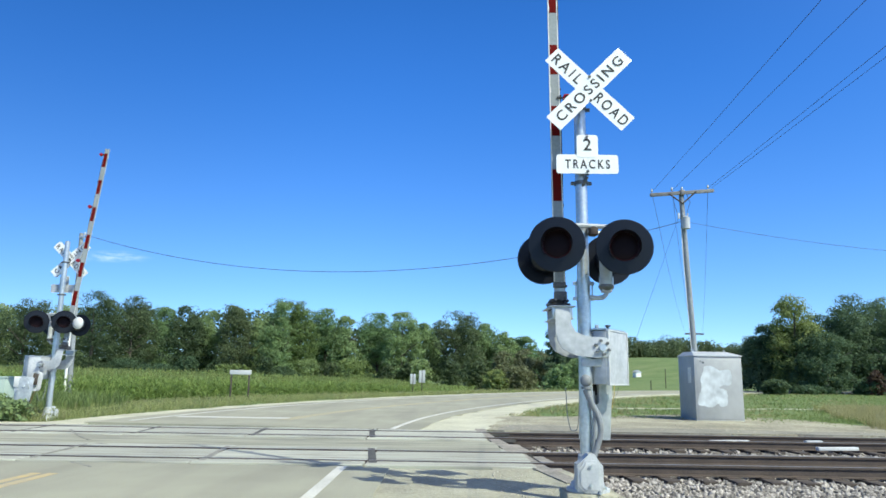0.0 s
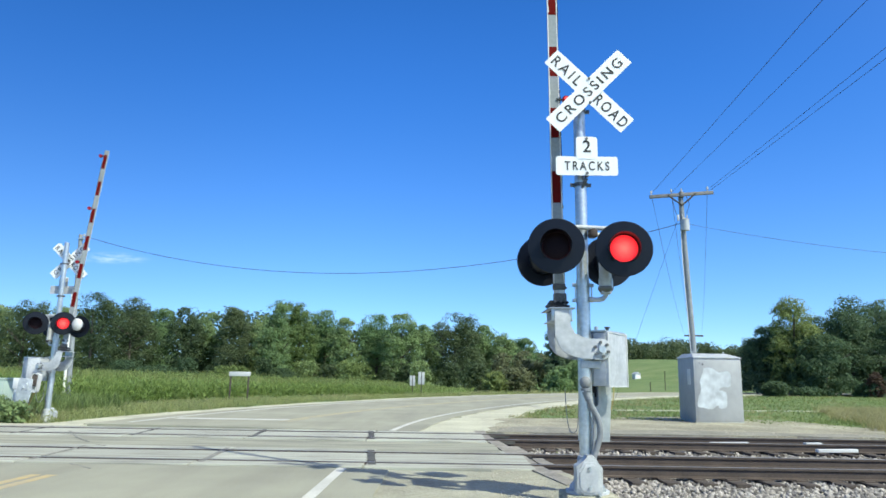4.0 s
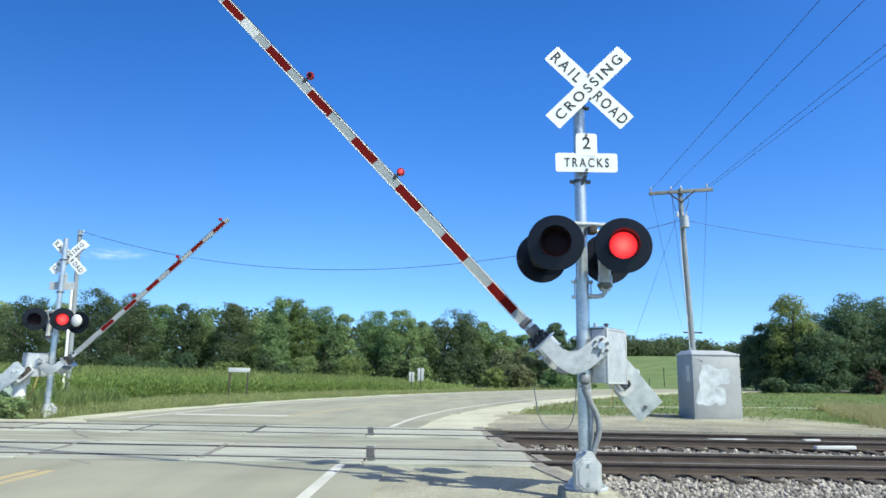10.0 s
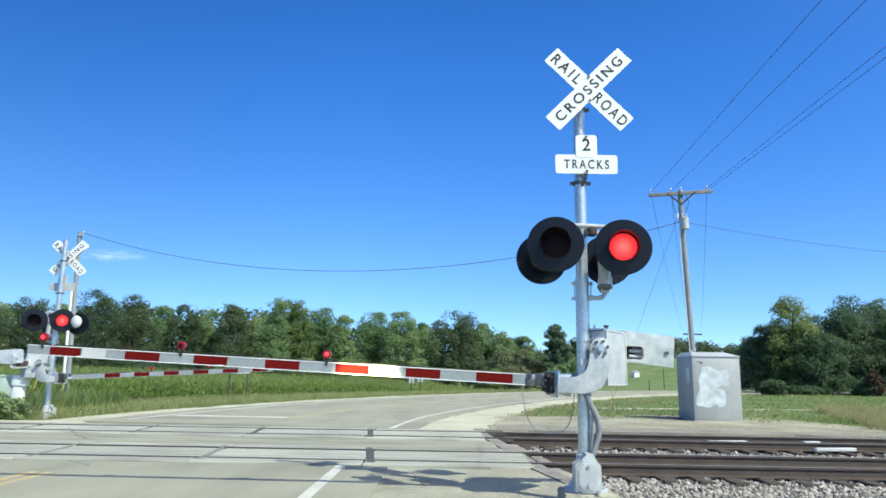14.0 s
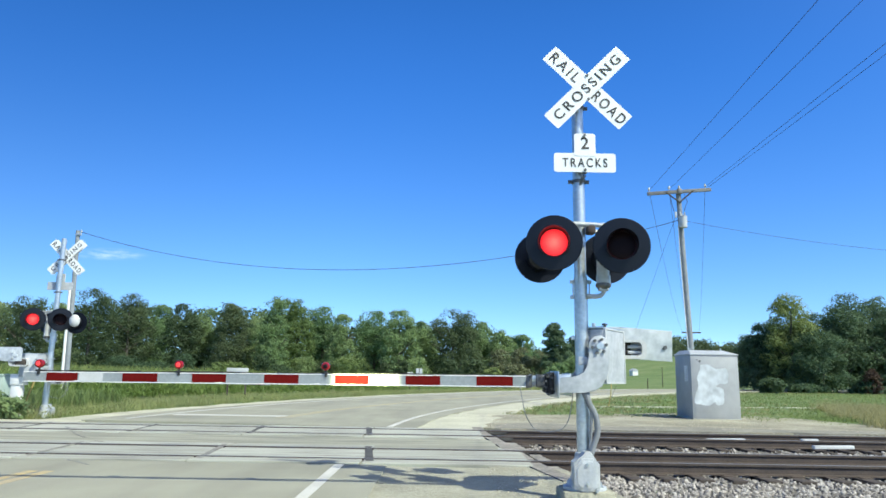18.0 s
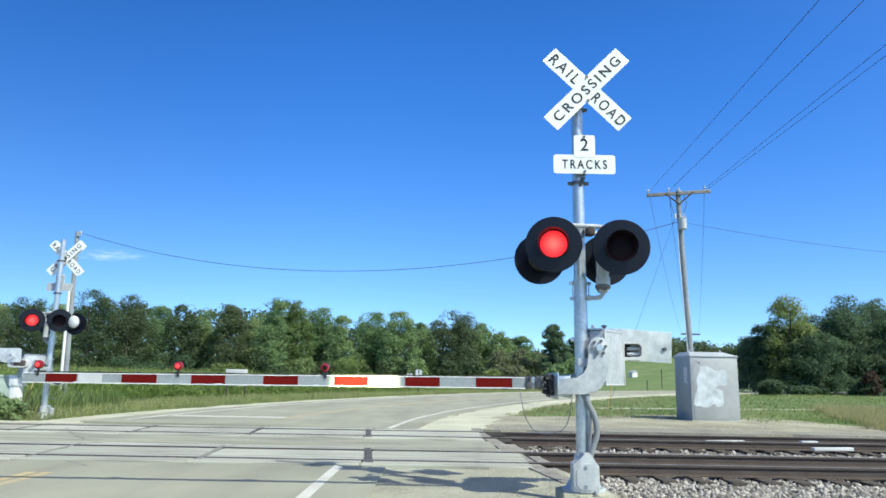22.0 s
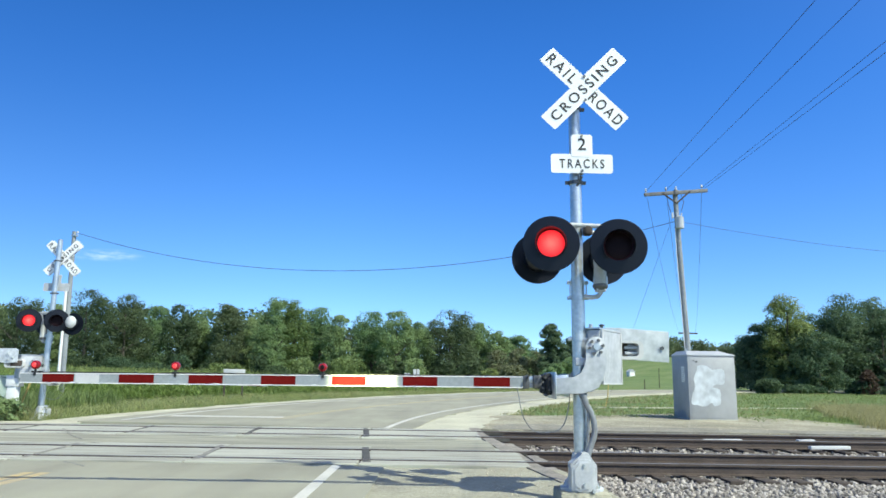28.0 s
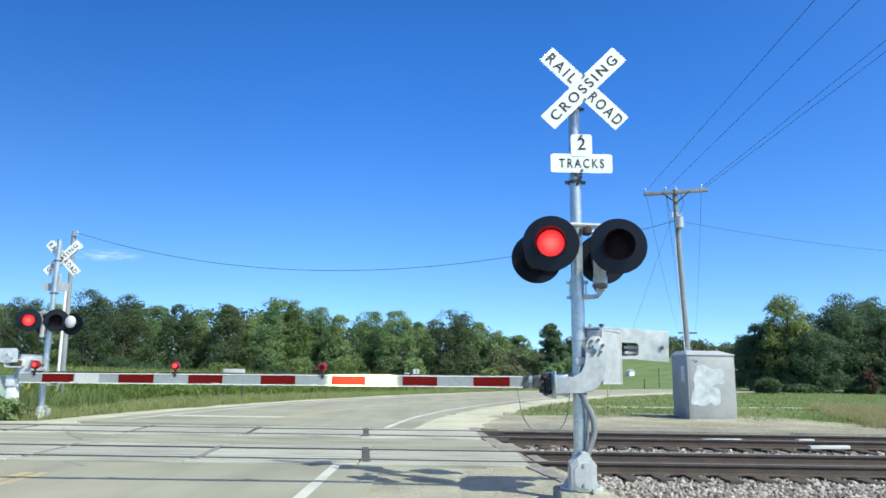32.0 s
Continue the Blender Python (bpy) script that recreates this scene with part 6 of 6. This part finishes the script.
for x, y, h, w in ((-12.4, 18.9, 0.75, 1.6), (-11.6, 18.75, 0.6, 1.1), (-13.3, 19.1, 0.8, 1.6)):
    shrub(x, y, h, w, int(400 + h * 10), LEAF_B, "low dark weed bush beside the far signal", 1500, 0.06)
for i, (x, y, h, w) in enumerate(((14.5, 88, 3.6, 5), (10, 94, 3.5, 6), (17.5, 92, 4.6, 5.5), (8.6, 99, 5.6, 4.6), (11.6, 100, 6.0, 5.0), (14.2, 101, 5.6, 5.0), (7.2, 93, 3.0, 4.0), (4.8, 97, 4.0, 5.0))):
    dry = i in (1, 3, 4, 5)
    shrub(x, y, h, w, 420 + i, LEAF_E if dry else LEAF_C if i == 6 else LEAF_A if i % 2 else LEAF_B, "dry grey-brown brush beyond the bend" if dry else "leafy shrub beyond the bend", 3400, 0.17)
shrub(33.0, 69.5, 1.4, 3.4, 441, LEAF_A, "low light green shrub at the grass edge", 2600, 0.13)
shrub(44.3, 71.5, 2.6, 2.4, 440, LEAF_F, "reddish-brown bush under the trees", 2200, 0.13)


def far_woods(name, x0, x1, y0, y1, h0, h1, n, seed, material, label, blob=4.0):
    """A distant wood as one mass of leaf clumps."""
    rng = np.random.default_rng(seed)
    lob = int((x1 - x0) / blob * 9)
    cx, cy = rng.uniform(x0, x1, lob), rng.uniform(y0, y1, lob)
    wave = 0.5 + 0.22 * np.sin(cx / blob * 0.9) + 0.18 * np.sin(cx / blob * 0.37 + 1.0) + rng.normal(0, 0.14, lob)
    hh = h0 + (h1 - h0) * np.clip(wave, 0, 1.1)
    k = rng.integers(0, lob, n)
    u = rng.normal(size=(n, 3))
    u /= np.linalg.norm(u, axis=1)[:, None]
    zc = rng.random(n) * hh[k] * 0.75 + hh[k] * 0.12
    p = np.stack([cx[k], cy[k], ground_height(cx[k], cy[k]) + zc], 1) + u * (blob * 0.55) * np.array([1, 1, 0.4])
    t = rng.normal(size=(n, 3))
    t /= np.linalg.norm(t, axis=1)[:, None]
    b = np.cross(u, t)
    s = rng.uniform(0.5, 1.1, n)[:, None] * blob * 0.13
    v = np.stack([p - t * s, p - b * s * 0.7, p + t * s, p + b * s * 0.7], 1).reshape(-1, 3)
    solid(name, raw_mesh(name, v, np.arange(n * 4).reshape(-1, 4), material), None, label, "woods", kind="stuff")


far_woods("far_woods", -135, -22, 124, 134, 13.6, 15.8, 40000, 31, LEAF_A, "dense green wood behind the corn field", 3.2)
far_woods("far_woods", -24, 9, 124, 134, 10.6, 12.2, 15000, 35, LEAF_A, "dense green wood behind the bend", 3.0)
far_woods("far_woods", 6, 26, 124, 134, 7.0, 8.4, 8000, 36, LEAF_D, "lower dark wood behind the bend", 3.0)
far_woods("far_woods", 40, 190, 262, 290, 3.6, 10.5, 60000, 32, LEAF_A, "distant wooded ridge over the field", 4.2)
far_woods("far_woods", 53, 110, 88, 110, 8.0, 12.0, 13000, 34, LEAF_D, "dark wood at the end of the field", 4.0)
scatter_stones("ballast_stones", 17000, (1.9, 11.0, 7.2, 13.6), lambda x, y: ballast_height(x, y) - 0.005, (0.022, 0.05), 41, "loose grey and tan ballast stones")
scatter_stones("loose_gravel", 600, (0.7, 2.1, 5.2, 10.5), lambda x, y: np.full(len(x), -0.021), (0.006, 0.016), 43, "small loose pale stones on the shoulder", PEBBLE)
scatter_stones("loose_gravel", 1500, (1.3, 12.0, 18.7, 24.5), lambda x, y: np.full(len(x), -0.03), (0.008, 0.020), 44, "small loose stones on the gravel lot", PEBBLE)
scatter_stones("ballast_stones", 5000, (1.45, 14.0, 13.4, 18.6), lambda x, y: ballast_height(x, y) - 0.005, (0.025, 0.05), 42, "ballast stones between the tracks")


# ---- what moves ----
def motions():
    near_rows = [(0, 88.45), (6.75, 88.45), (7.0, 86.8), (7.5, 78.0), (8.0, 70.05), (8.5, 64.3), (9.0, 57.9), (9.5, 52.1), (10.0, 46.1), (10.5, 40.1), (11.0, 33.9), (11.5, 28.3), (12.0, 22.3), (12.5, 16.9), (13.0, 11.5), (13.5, 6.6), (14.0, 2.4), (14.3, 0.1), (14.5, -0.35), (15.5, -0.35), (32.0, -0.35)]
    far_rows = [(0, 84.0), (6.6, 84.0), (7.0, 80.6), (7.5, 72.9), (8.0, 66.3), (8.5, 61.1), (9.0, 55.3), (9.5, 50.2), (10.0, 44.4), (10.5, 39.2), (11.0, 33.5), (11.5, 28.5), (12.0, 22.9), (12.5, 18.3), (13.0, 13.2), (13.5, 7.9), (14.0, 3.2), (14.4, 0.0), (14.6, -0.5), (32.0, -0.5)]
    near_rows = [(t, a * 1.011) for t, a in near_rows]
    for arm, rows, at in zip(arms, (near_rows, far_rows), (NEAR_PIVOT, FAR_PIVOT)):
        walk(arm, [(t, pose(*at, 0, a, 0)) for t, a in rows])
    for cable, rows in zip(cables, (near_rows, far_rows)):
        walk(cable, [(t, pose(-0.08 + 0.0007 * a, ARM_Y - 0.06 + 0.0015 * a, 1.22, 0, 0, -a * 0.95)) for t, a in rows])

    def flash(items, on, off, start_on=False):
        events = sorted([(t, 0.0) for t in on] + [(t, FLIP) for t in off])
        for ob, at in items:
            now = 0.0 if start_on else FLIP
            rows = [(0.0, now)]
            for t, goal in events:
                if goal == now:
                    continue
                for k in range(4):
                    rows.append((t + (k - 1.5) / 30, now + (goal - now) * k / 3))
                now = goal
            rows.append((32.0, now))
            walk(ob, [(t, pose(*at, 0, 0, a)) for t, a in rows])

    flash(leds_left, TO_LEFT, TO_RIGHT)
    flash(leds_right, TO_RIGHT, TO_LEFT)
    flash(leds_steady, [1.85], [])


motions()
